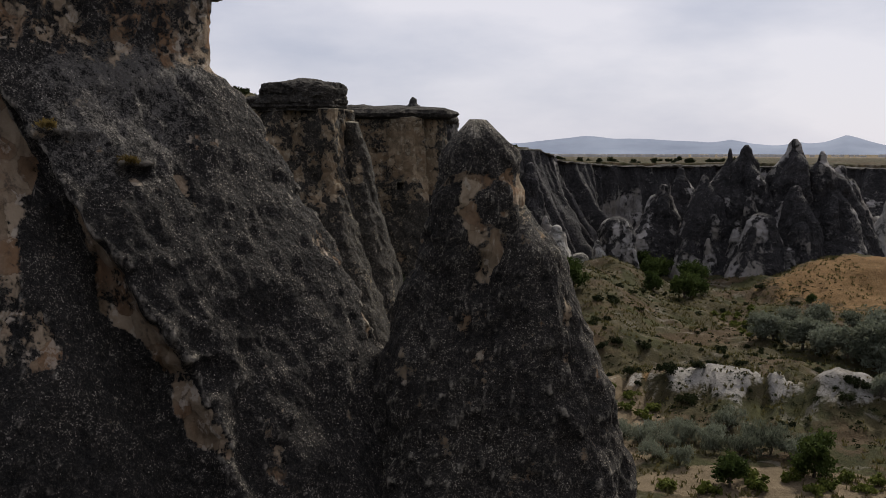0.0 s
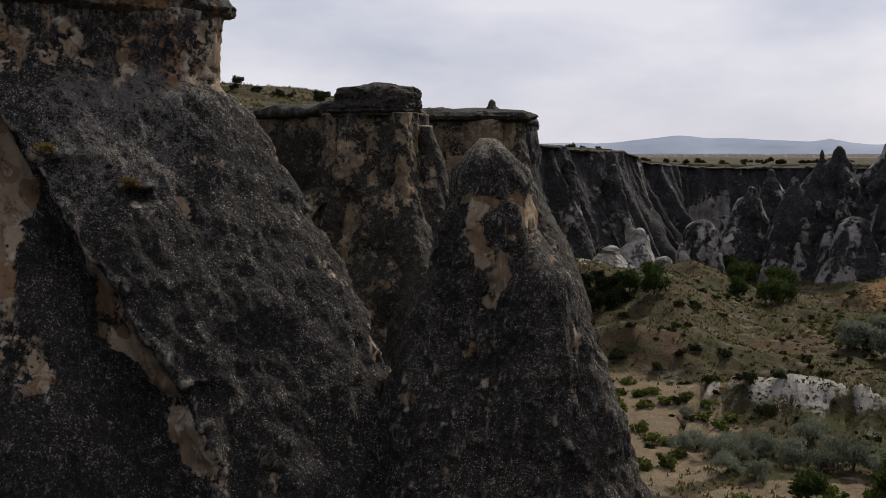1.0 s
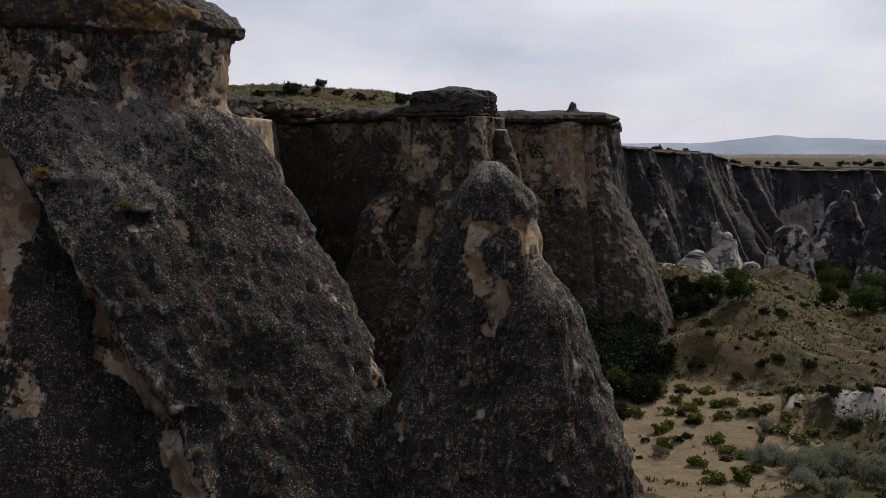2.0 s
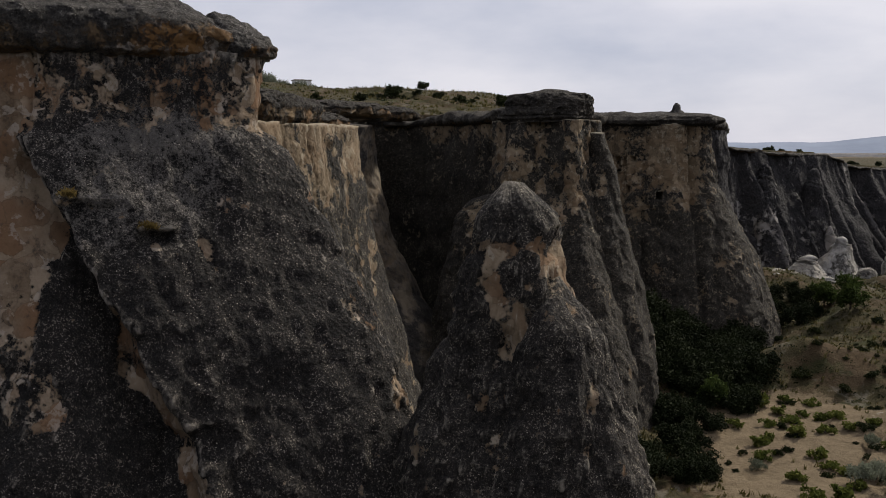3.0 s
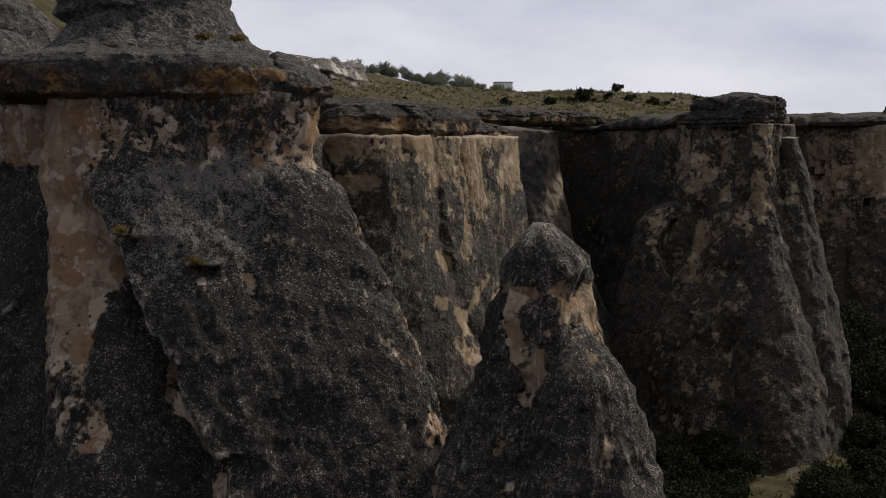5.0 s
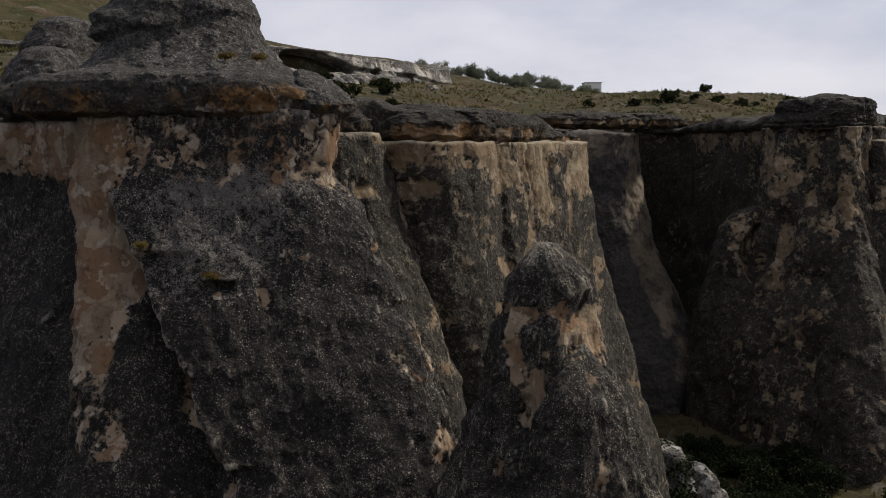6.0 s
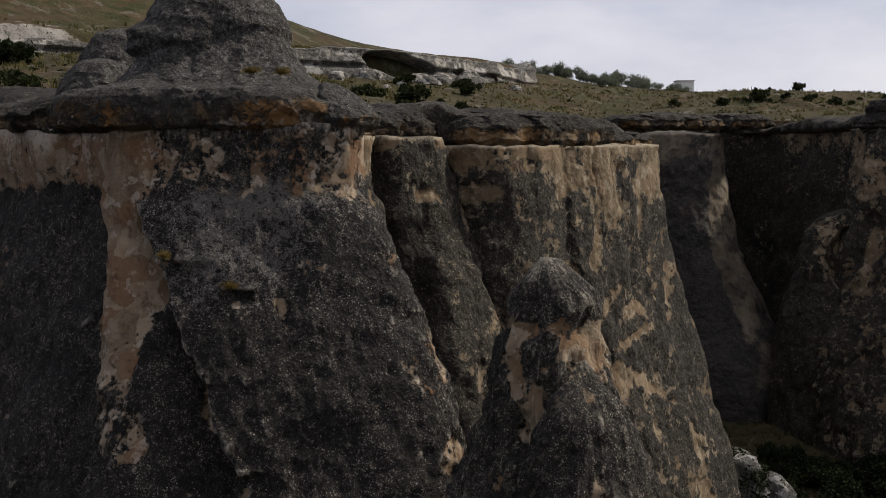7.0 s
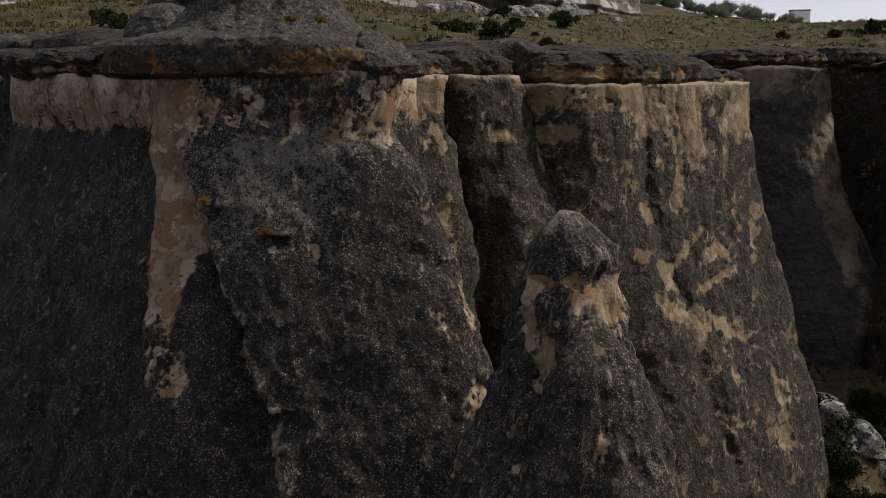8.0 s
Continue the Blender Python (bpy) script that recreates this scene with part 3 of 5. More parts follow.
    me = mesh_of("cliff_wall", np.stack([x + 0 * Z, y + out, Z], -1).reshape(-1, 3), grid_faces(40, len(u), False), cliff_tuff, (0.2 + 0 * Z).ravel())
    tagged(new("cliff_wall", me), "unseen dark tuff cliff added behind the camera to block skylight", "cliff", kind="structure")


build_unseen_bank()


# ---- patches of bare stone ----
def level(base, amp, patches=(), along=None, freq=0.5, seed=70, tall=0.6, extra=None):
    """How bare the stone is: above one half the crust has flaked. Patches: (along, z, half width, half height, tilt, amount)."""
    def f(x, y, z):
        out = base + amp * fbm(x * freq, y * freq, z * freq * tall, 5, seed, 0.6)
        u = along(x, y) if along else x
        if patches:
            w1, w2 = fbm(x * freq * 1.1, y * freq * 1.1, z * freq * 1.1, 3, seed + 5), fbm(x * freq * 1.1, y * freq * 1.1, z * freq * 1.1, 3, seed + 6)
        for a, zc, ra, rz, tilt, k in patches:
            c, s = math.cos(radians(tilt)), math.sin(radians(tilt))
            du, dz = (u - a) * c + (z - zc) * s, -(u - a) * s + (z - zc) * c
            out = out + k * smooth(1.45, 0.55, np.sqrt((du / ra + 0.9 * w1) ** 2 + (dz / rz + 0.9 * w2) ** 2))
        if extra is not None:
            out = out + extra(x, y, z)
        return out
    return f


def box_section(z, u0, u1, v0, v1, turn, power):
    """A section given by its sides along (u) and across (v) a direction turned from +x."""
    c, s = math.cos(radians(turn)), math.sin(radians(turn))
    u, v = (u0 + u1) / 2, (v0 + v1) / 2
    return (z, c * u - s * v, s * u + c * v, (u1 - u0) / 2, (v1 - v0) / 2, turn, power)


def dent(x, z, xc, zc, rx, rz, depth, edge=0.35):
    """A hollow (depth below zero) or boss on a face."""
    return depth * smooth(1 + edge, 1 - edge, np.sqrt(((x - xc) / rx) ** 2 + ((z - zc) / rz) ** 2))


# ---- the near fin with its cap ----
def fin_edge(x, y, z):
    """Distance to the left of the broken edge that runs slanting down the fin."""
    xb = np.interp(z, [18, 22, 25.8, 26.6, 27.8, 28.7, 30.1, 31.8], [-2.0, -3.0, -4.4, -5.0, -5.7, -6.4, -7.25, -8.2])
    return xb - x + 0.12 * fbm(x * 1.5, y * 1.5, z * 1.5, 3, 77)


def fin_corner(x, y, z):
    """Distance beyond the sharp right-hand ridge of the fin; below zero on its broad face."""
    return 0.766 * x + 0.643 * y - np.interp(z, [24, 26, 28, 30, 31.3, 32.2], [13.1, 12.6, 11.85, 11.05, 10.45, 10.3])


def fin_shape(x, y, z):
    s = np.where(y < 23, fin_edge(x, y, z), -1)
    low = smooth(31.9, 30.4, z)
    hollow = smooth(29.2, 28.4, z) * smooth(24.4, 25.6, z)
    d = -(0.12 + 0.33 * low) * smooth(0.0, 0.12, s) - (0.45 * low + 0.28 * hollow) * smooth(0.05, 0.6, s) + (0.35 * low + 0.28 * hollow) * smooth(0.7, 1.9, s)
    d = d + 0.09 * np.exp(-((s + 0.08) / 0.09) ** 2) * low * (1 + fbm(x * 3, y * 3, z * 3, 2, 80))
    d = d + dent(x, z, -5.85, 29.55, 0.22, 0.13, -0.22) + dent(x, z, -5.88, 29.76, 0.3, 0.08, 0.16)
    d = d + dent(x, z, -6.9, 30.35, 0.42, 0.1, 0.1, 0.5) + dent(x, z, -6.9, 30.15, 0.4, 0.14, -0.1, 0.5)
    # the flaked upper band: pale lumps set back under the cap
    d = d - 0.16 * smooth(31.5, 31.68, z + 0.16 * fbm(x * 2, y * 2, z, 3, 3))
    d = d + 0.13 * np.abs(fbm(x * 1.7, y * 1.7, z * 0.9, 4, 81)) * smooth(31.5, 31.9, z)
    u = 0.766 * x + 0.643 * y
    a, b = 0.8 * u + 0.6 * z, -0.6 * u + 0.8 * z
    d = d + 0.045 * (1 - 2.4 * np.abs(fbm(a * 1.0, 0 * y, b * 0.3, 4, 78))) * smooth(31.8, 31.0, z) + 0.04 * (1 - 2.4 * np.abs(fbm(x * 2.2, y * 2.2, z * 1.4, 4, 79)))
    c = fin_corner(x, y, z)
    ridge = np.exp(-((c + 0.25) / 0.55) ** 2) * smooth(32.2, 31.6, z)
    d = d + ridge * (0.2 * fbm(x * 0.9, y * 0.9, z * 1.3, 4, 82, 0.6) + 0.1 * (1 - 2.4 * np.abs(fbm(x * 2.6, y * 2.6, z * 1.7, 4, 83))))
    # the right-hand side draws in towards the back
    v = -0.643 * x + 0.766 * y - np.interp(z, [24, 26, 28, 30, 31.3, 33], [15.8, 16.6, 17.5, 18.45, 19.0, 19.4])
    d = d - 0.3 * np.clip(v - 1.0, 0, 3.5) * smooth(-1.4, -0.3, c) * smooth(22, 26, z)
    d = d + dent(x, z, -2.6, 27.6, 1.4, 0.5, 0.08, 0.6) + dent(x, z, -4.4, 25.9, 0.5, 0.3, -0.15)
    return d


def fin_lichen_sheen(x, y, z):
    """Pale grey lichen over the upper middle of the broad face and beneath the band, with sky sheen painted in."""
    out = 0.62 * smooth(1.6, 0.3, np.sqrt(((x + 6.2) / 1.7) ** 2 + ((z - 30.5) / 1.5) ** 2))
    # Ridge paled as if sunlit, lower face dimmed as if shaded.
    return out + 0.3 * smooth(31.0, 31.6, z) + 0.14 * np.exp(-((fin_corner(x, y, z) + 0.15) / 0.5) ** 2) - 0.2 * smooth(29.0, 27.5, z) - 0.15 * smooth(-5.2, -3.8, x)


def fin_bare(x, y, z):
    s = np.where(y < 23, fin_edge(x, y, z), -1)
    band = smooth(31.35, 31.85, z) * (0.27 + 0.26 * smooth(-7.4, -8.6, x) + 0.12 * smooth(-5.7, -5.2, x))
    bound = np.interp(z, [26.0, 26.5, 27.5, 28.6, 29.1, 29.5, 29.8, 30.7, 31.8], [-6.4, -6.6, -7.1, -7.5, -7.7, -7.3, -7.4, -7.95, -8.5])
    left = np.where(y < 23, smooth(-0.1, 0.15, bound - x + 0.15 * fbm(x * 2, y * 2, z * 2, 3, 76)), 0) * smooth(25.4, 26.8, z) * (0.38 + 0.3 * smooth(28.6, 29.4, z))
    wide = np.interp(z, [24.6, 25.4, 26.5, 27.1, 28.0, 28.8, 29.2], [0.1, 0.2, 0.3, 0.85, 0.45, 0.16, 0.0])
    strip = 0.5 * smooth(0.02, 0.08, s) * smooth(wide + 0.15, wide, s) * smooth(24.4, 25.2, z) * smooth(29.3, 28.9, z)
    # Flaked stone beyond the ridge, its paleness also painting the sunlit side.
    strip = strip + 0.2 * smooth(-0.4, -0.05, fin_corner(x, y, z)) * np.clip(1.8 * fbm(x * 0.9, y * 0.9, z * 0.9, 4, 68) + 0.5, 0, 1.3)
    return band + left + strip


near_fin = thing("rock_fin", loft("rock_fin", [
    box_section(33.25, 4.3, 10.35, 19.4, 22.6, 40, 6), box_section(32.2, 4.2, 10.3, 19.3, 22.6, 40, 6), box_section(31.7, 4.1, 10.2, 19.1, 22.6, 40, 5.5),
    box_section(31.3, 4.1, 10.45, 19.0, 22.6, 40, 6), box_section(30.0, 4.0, 11.1, 18.45, 22.7, 40, 7), box_section(28.0, 4.1, 11.9, 17.5, 22.9, 40, 7),
    box_section(26.0, 4.1, 12.6, 16.6, 23.2, 40, 7), box_section(24.0, 3.6, 13.1, 15.8, 23.6, 40, 6.5), box_section(20.0, 3, 13.8, 14.1, 25, 40, 5.0),
    box_section(8.0, 0, 17, 9.5, 28, 40, 2.6), box_section(1.5, -1, 18, 8, 29, 40, 2.4)],
    near_tuff, 680, 560, 0.05, 0.7, 0.055, 0.9, 0.035, 4.0, 11,
    level(0.18, 0.42, [(-1.75, 26.5, 0.13, 0.6, 28, 0.4), (-1.2, 25.2, 0.2, 0.6, 20, 0.15), (-2.6, 27.9, 0.15, 0.5, 35, 0.3), (-5.8, 29.4, 0.1, 0.1, 0, 0.5), (-3.2, 24.4, 0.2, 0.7, 30, 0.3), (-6.9, 30.2, 0.6, 0.12, -25, 0.25), (-5.0, 29.2, 0.1, 0.5, 30, 0.3),
                       (-4.2, 25.0, 0.22, 0.6, 25, 0.45), (-9.5, 26.5, 0.35, 0.7, 20, 0.14), (-8.0, 25.6, 0.5, 0.5, -30, 0.14), (-6.9, 30.85, 0.3, 0.1, 0, 0.2)],
          freq=2.0, seed=71, extra=fin_bare), shape=fin_shape, spread=0.72, crust=0.07, soften=2, lichen=fin_lichen_sheen),
    "tall charcoal tuff fin with tan flaked band beneath its cap", "rock formation")


def cap_shape(x, y, z):
    return -0.3 * smooth(33.75, 33.3, z + 0.1 * fbm(x, y, z, 2, 5)) * smooth(-6.2, -5.0, x) + dent(x, z, -10.0, 35.3, 0.7, 0.35, 0.35) + 0.18 * smooth(35.2, 35.5, z + 0.25 * fbm(x * 0.9, y * 0.9, 0, 2, 6))


part_of("cap", loft("cap", [
    box_section(36.9, 6.1, 7.1, 22.2, 22.9, 40, 2.4), box_section(36.5, 5.4, 7.7, 21.7, 23.2, 40, 2.4), box_section(36.0, 5.15, 7.95, 21.4, 23.4, 40, 2.8), box_section(35.4, 4.95, 8.2, 21.1, 23.5, 40, 2.8), box_section(34.9, 4.8, 8.5, 20.8, 23.6, 40, 2.8),
    box_section(34.5, 4.55, 8.8, 20.45, 23.7, 40, 2.8), box_section(34.22, 4.3, 9.1, 20.1, 23.7, 40, 3.0), box_section(34.1, 3.9, 9.15, 19.75, 23.7, 40, 3.6), box_section(34.02, 3.45, 9.25, 19.4, 23.7, 40, 4.2), box_section(33.85, 3.25, 9.4, 19.27, 23.7, 40, 4.5), box_section(33.7, 3.2, 9.9, 19.24, 23.7, 40, 4.6),
    box_section(33.45, 3.15, 10.5, 19.22, 23.7, 40, 4.6), box_section(33.22, 3.2, 10.5, 19.28, 23.7, 40, 4.6), box_section(33.12, 3.5, 10.3, 19.5, 23.7, 40, 4.6)],
    cap_tuff, 460, 220, 0.03, 0.9, 0.045, 1.1, 0.035, 5.0, 13,
    level(0.16, 0.3, freq=1.0, seed=72, tall=0.25, extra=lambda x, y, z: 0.4 * smooth(34.15, 33.5, z)), soften=1, shape=cap_shape, crust=0.02, lichen=lambda x, y, z: 0.42 * smooth(34.0, 34.3, z)),
    near_fin, "dark pebbly domed caprock with an orange underside")
part_of("cap_block", loft("cap_block", [
    (34.22, -6.1, 21.97, 0.1, 0.12, 40, 2.0), (34.14, -6.07, 21.97, 0.22, 0.3, 40, 2.2), (33.95, -5.95, 22.0, 0.4, 0.6, 40, 2.4), (33.65, -5.75, 22.1, 0.62, 0.9, 40, 2.6), (33.4, -5.65, 22.15, 0.72, 1.1, 40, 2.6), (33.2, -5.7, 22.1, 0.7, 1.05, 40, 2.6)],
    cap_tuff, 150, 110, 0.03, 0.9, 0.05, 1.6, 0.04, 5.0, 14, level(0.12, 0.3, freq=1.2, seed=73, extra=lambda x, y, z: 0.35 * smooth(33.6, 33.35, z)), soften=1, crust=0.02),
    near_fin, "wedge of pebbly caprock beyond a notch")

# ---- the pinnacle in front ----
def pin_shape(x, y, z):
    """An overhanging crust at the head, and plates broken from the neck."""
    d = 0.02 * smooth(29.35, 29.5, z + 0.12 * fbm(x * 2, y * 2, 0, 3, 84)) * smooth(30.4, 29.9, z)
    return d + 0.07 * (1 - 2.4 * np.abs(fbm(x * 2.4, y * 2.4, z * 1.6, 4, 85))) - 0.05 * smooth(0.1, 0.5, fbm(x * 1.6, y * 1.6, z * 1.3, 3, 86)) * smooth(29.4, 29.0, z)


pinnacle = thing("rock_pinnacle", loft("rock_pinnacle", [
    (30.62, 0.72, 21.0, 0.16, 0.16, 0, 2), (30.55, 0.72, 21.0, 0.36, 0.34, 0, 2.3), (30.3, 0.74, 21.0, 0.54, 0.52, 20, 2.6), (29.9, 0.76, 21.0, 0.64, 0.63, 20, 2.8), (29.6, 0.77, 21.0, 0.68, 0.67, 20, 2.8), (29.42, 0.77, 21.0, 0.75, 0.73, 10, 2.6),
    (29.1, 0.78, 21.0, 0.87, 0.84, 0, 2.5), (28.6, 0.78, 21.0, 0.99, 0.95, 0, 2.5), (28.0, 0.75, 21.0, 1.1, 1.0, 0, 2.3), (27.2, 0.75, 21.0, 1.3, 0.95, 0, 2.2), (26.2, 0.8, 21.0, 1.75, 1.4, 0, 2.2),
    (23.5, 1.1, 21.0, 2.4, 2.1, 0, 2.2), (15, 1.5, 21, 4.2, 4.0, 0, 2.2), (1.5, 1.8, 21, 7, 7, 0, 2.1)],
    pin_tuff, 320, 500, 0.04, 1.6, 0.055, 2.3, 0.05, 4.5, 27,
    level(0.27, 0.42, [(1.0, 28.9, 0.95, 0.75, 0, 0.16), (1.05, 27.9, 0.3, 0.62, -8, 0.42), (1.05, 29.42, 0.8, 0.14, 0, 0.32), (1.55, 29.05, 0.16, 0.4, 20, 0.3), (0.75, 30.1, 1.2, 0.5, 0, -0.5), (0.8, 30.62, 0.3, 0.1, 0, 0.3), (0.5, 28.75, 0.16, 0.55, 10, 0.3),
                       (0.95, 28.95, 0.26, 0.3, 0, -0.22), (1.3, 28.8, 0.14, 0.22, 0, 0.2), (1.25, 27.45, 0.24, 0.25, 0, 0.3), (0.75, 25.9, 0.25, 0.2, 20, 0.3), (0.4, 26.4, 0.1, 0.5, -15, 0.25)],
          freq=3.0, seed=73), soften=1, spread=0.7, crust=0.045, shape=pin_shape, lichen=lambda x, y, z: 0.25 * smooth(30.3, 30.55, z) + 0.2 * smooth(27.5, 28.5, z) * smooth(29.5, 29.2, z)),
    "pointed charcoal tuff pinnacle with a dark knobbed head and tan neck", "rock formation")
part_of("shoulder", loft("shoulder", [
    (28.85, 1.62, 20.62, 0.08, 0.1, 0, 2), (28.7, 1.62, 20.6, 0.28, 0.34, 0, 2), (28.3, 1.64, 20.6, 0.5, 0.6, 0, 2.1), (27.6, 1.68, 20.65, 0.82, 0.95, 0, 2.1), (26.3, 1.7, 20.7, 1.25, 1.35, 0, 2.1),
    (25.0, 1.75, 20.6, 1.65, 1.7, 0, 2.1), (23.5, 1.85, 20.6, 2.0, 2.1, 0, 2.1), (15, 2.2, 20.6, 3.8, 4, 0, 2.1), (1.5, 2.4, 20.6, 6.5, 7, 0, 2.1)],
    pin_tuff, 260, 420, 0.05, 1.3, 0.1, 1.6, 0.05, 5.0, 24,
    level(0.2, 0.45, [(2.45, 26.75, 0.1, 0.22, 15, 0.3), (2.5, 25.9, 0.12, 0.3, 10, 0.25), (1.55, 28.75, 0.35, 0.22, 0, 0.4), (1.2, 28.5, 0.06, 0.4, 20, 0.3)], freq=3.0, seed=74), soften=1, spread=0.7, lichen=lambda x, y, z: 0.12 + 0.1 * smooth(27, 28.5, z)), pinnacle, "pebbly dark shoulder")
part_of("shoulder", loft("shoulder", [
    (28.3, 0.12, 20.95, 0.1, 0.1, 0, 2), (28.1, 0.1, 20.9, 0.26, 0.28, 0, 2), (27.6, 0.02, 20.85, 0.5, 0.5, 0, 2.1), (26.8, -0.05, 20.8, 0.85, 0.85, 0, 2.1), (25.6, 0.0, 20.6, 1.3, 1.3, 0, 2.1),
    (23.5, 0.25, 20.5, 1.75, 1.9, 0, 2.1), (15, 0.8, 20.5, 3.6, 4, 0, 2.1), (1.5, 1.0, 20.5, 6.2, 7, 0, 2.1)],
    pin_tuff, 260, 420, 0.05, 1.3, 0.1, 1.6, 0.05, 5.0, 25, level(0.2, 0.42, [(-0.5, 25.6, 0.5, 0.25, -20, 0.14), (0.3, 25.2, 0.5, 0.3, 30, 0.12)], freq=2.8, seed=75), soften=1, spread=0.7, lichen=lambda x, y, z: 0.12 + 0.1 * smooth(27, 28.5, z)), pinnacle, "pebbly dark shoulder")


# ---- buttresses along the cliff ----
def buttress(name, secs, mat, seed, label, nu=160, nv=150, flute=0.45, flute_f=0.35, rough=0.3, rough_f=0.4, bare=None, shape=None, fine=0.08, crust=0.09, spread=0.9, lichen=None):
    me = loft(name, secs, mat, nu, nv, flute, flute_f, rough, rough_f, fine, 1.6, seed, bare or level(0.22, 0.34, freq=0.3, seed=seed), shape=shape, crust=crust, spread=spread, lichen=lichen)
    return thing(name, me, label, "rock formation")


def along_y(x, y):
    return y


top_band = lambda lo, hi, k: (lambda x, y, z: k * smooth(lo, hi, z + 0.6 * fbm(x * 0.5, y * 0.5, 0, 2, 9)))

buttress("rock_buttress", [(33.2, -24.3, 37.8, 3.0, 2.7, 0, 4), (31, -24.2, 37.8, 3.1, 2.8, 0, 3.6), (28, -23.6, 37.8, 3.3, 2.8, 0, 3.0), (25, -23.0, 37.8, 3.6, 2.8, 0, 2.6), (18, -22.4, 37.8, 4.2, 3.4, 0, 2.3), (4, -22, 38, 7, 5, 0, 2.2)],
         cliff_tuff, 31, "narrow dark tuff buttress with tan top under the rim", 200, 220, bare=level(0.24, 0.42, [(38.0, 32.4, 3.0, 0.9, 0, 0.35), (38.4, 29.6, 0.8, 1.2, 20, 0.3), (38.0, 26.5, 0.6, 1.4, -20, 0.3)], along_y, 0.7, 31, extra=top_band(31.2, 32.0, 0.3)), flute=0.3)
buttress("rock_buttress", [(33.2, -25.2, 44.2, 2.9, 2.5, 0, 3.2), (31, -25.0, 44.4, 3.0, 2.7, 0, 3.0), (28.5, -24.6, 45.0, 3.2, 2.9, 0, 2.6), (25.5, -23.4, 45.4, 3.8, 2.7, 0, 2.6), (20, -22.4, 45.4, 4.6, 3.4, 0, 2.3), (4, -21, 45, 7, 5, 0, 2.2)],
         cliff_tuff, 32, "narrow dark tuff buttress with pale flaking edge", 200, 220, bare=level(0.24, 0.42, [(44.2, 30.2, 0.8, 0.5, 0, 0.4), (46.6, 30, 0.4, 2.5, -12, 0.3)], along_y, 0.7, 32, extra=top_band(32.0, 32.8, 0.3)), flute=0.25)


def broad_shape(x, y, z):
    front = x > -22
    tongue = np.where(front, smooth(1.25, 0.85, np.sqrt(((y - 57.0) / 1.5) ** 2 + (np.minimum(z - 30.6, 0) / 1.8) ** 2)), 0)
    groove = -0.35 * np.exp(-((y - 51.2 - 0.25 * (32 - z)) / 0.8) ** 2) * smooth(33, 27, z)
    rib = 0.5 * np.exp(-((y - 63.5 - 0.2 * (32 - z)) / 1.2) ** 2)
    return 0.08 * tongue + np.where(front, groove + rib, 0)


broad = buttress("rock_buttress", [(32.75, -23.6, 56, 4.2, 9.5, 0, 5), (31, -23.5, 56.1, 4.3, 9.5, 0, 5), (27, -23.2, 56.4, 4.6, 9.6, 0, 4.5), (23, -22.8, 57.2, 4.9, 10.0, 0, 4), (17.5, -22, 59, 5.4, 10, 0, 3), (12.5, -21.3, 60, 6.2, 11.4, 0, 2.8), (8, -21, 60.2, 7, 11.8, 0, 2.5), (2, -21, 60, 8, 12, 0, 2.5)],
         cliff_tuff, 33, "broad dark tuff buttress with tan flaked patches and a rounded tongue", 460, 340, flute=0.2, rough=0.2, shape=broad_shape,
         bare=level(0.31, 0.34, [(57.0, 30.6, 1.9, 2.0, 0, 0.5), (52.6, 30.6, 0.8, 0.5, 30, 0.4), (62.6, 31.0, 2.6, 1.8, 0, 0.5), (46.9, 30.3, 0.8, 0.5, 10, 0.45), (48.5, 31.9, 4.5, 0.6, 0, 0.3), (53.5, 31.3, 2.6, 1.0, -8, 0.4),
                                (55.6, 27.7, 0.35, 0.9, -20, 0.4), (58.0, 28.5, 1.3, 0.3, 38, 0.45), (52.4, 25.9, 1.3, 0.5, -15, 0.45), (55.0, 26.5, 0.4, 1.0, -15, 0.35), (51.4, 23.6, 0.7, 0.7, 0, 0.42),
                                (55.4, 23.6, 2.2, 0.45, 28, 0.5), (58.2, 22.9, 1.3, 0.45, 5, 0.45), (53.4, 22.3, 0.8, 0.9, 35, 0.45), (58.2, 21.5, 1.8, 0.25, 8, 0.45), (53.4, 20.5, 2.0, 0.4, -32, 0.45), (55.8, 19.3, 1.1, 0.7, -20, 0.45),
                                (61.6, 24.8, 0.35, 1.6, -4, 0.4), (60.8, 28.1, 0.3, 1.3, -5, 0.35), (63.2, 23.2, 0.5, 1.8, -10, 0.4), (58.5, 18.6, 2.4, 0.4, -30, 0.4), (62.0, 11.6, 1.6, 1.2, 0, 0.35), (58.3, 16, 0.6, 0.7, 0, 0.35), (62.6, 14.2, 0.5, 1.6, 5, 0.35), (60, 13, 3.5, 1.6, -10, 0.14), (65.4, 28, 0.4, 4, -5, 0.3)],
                    along_y, 0.9, 33, 0.9, extra=top_band(31.5, 32.3, 0.4)), lichen=lambda x, y, z: 0.08 + 0.2 * smooth(58, 64, y) * smooth(26, 20, z))
part_of("tongue", loft("tongue", [(32.7, -19.9, 57, 0.75, 1.25, 0, 2.6), (30.6, -19.8, 57, 0.8, 1.35, 0, 2.6), (29.8, -19.7, 57, 0.8, 1.25, 0, 2.4), (29.2, -19.6, 57, 0.7, 0.95, 0, 2.2), (28.9, -19.6, 57, 0.5, 0.55, 0, 2.0), (28.8, -19.7, 57, 0.3, 0.25, 0, 2.0)],
                        cliff_tuff, 110, 110, 0.04, 0.8, 0.06, 0.9, 0.03, 2.5, 44, level(0.8, 0.35, freq=0.9, seed=44), soften=2, crust=0.03), broad, "hanging tongue of smooth pinkish tan stone")
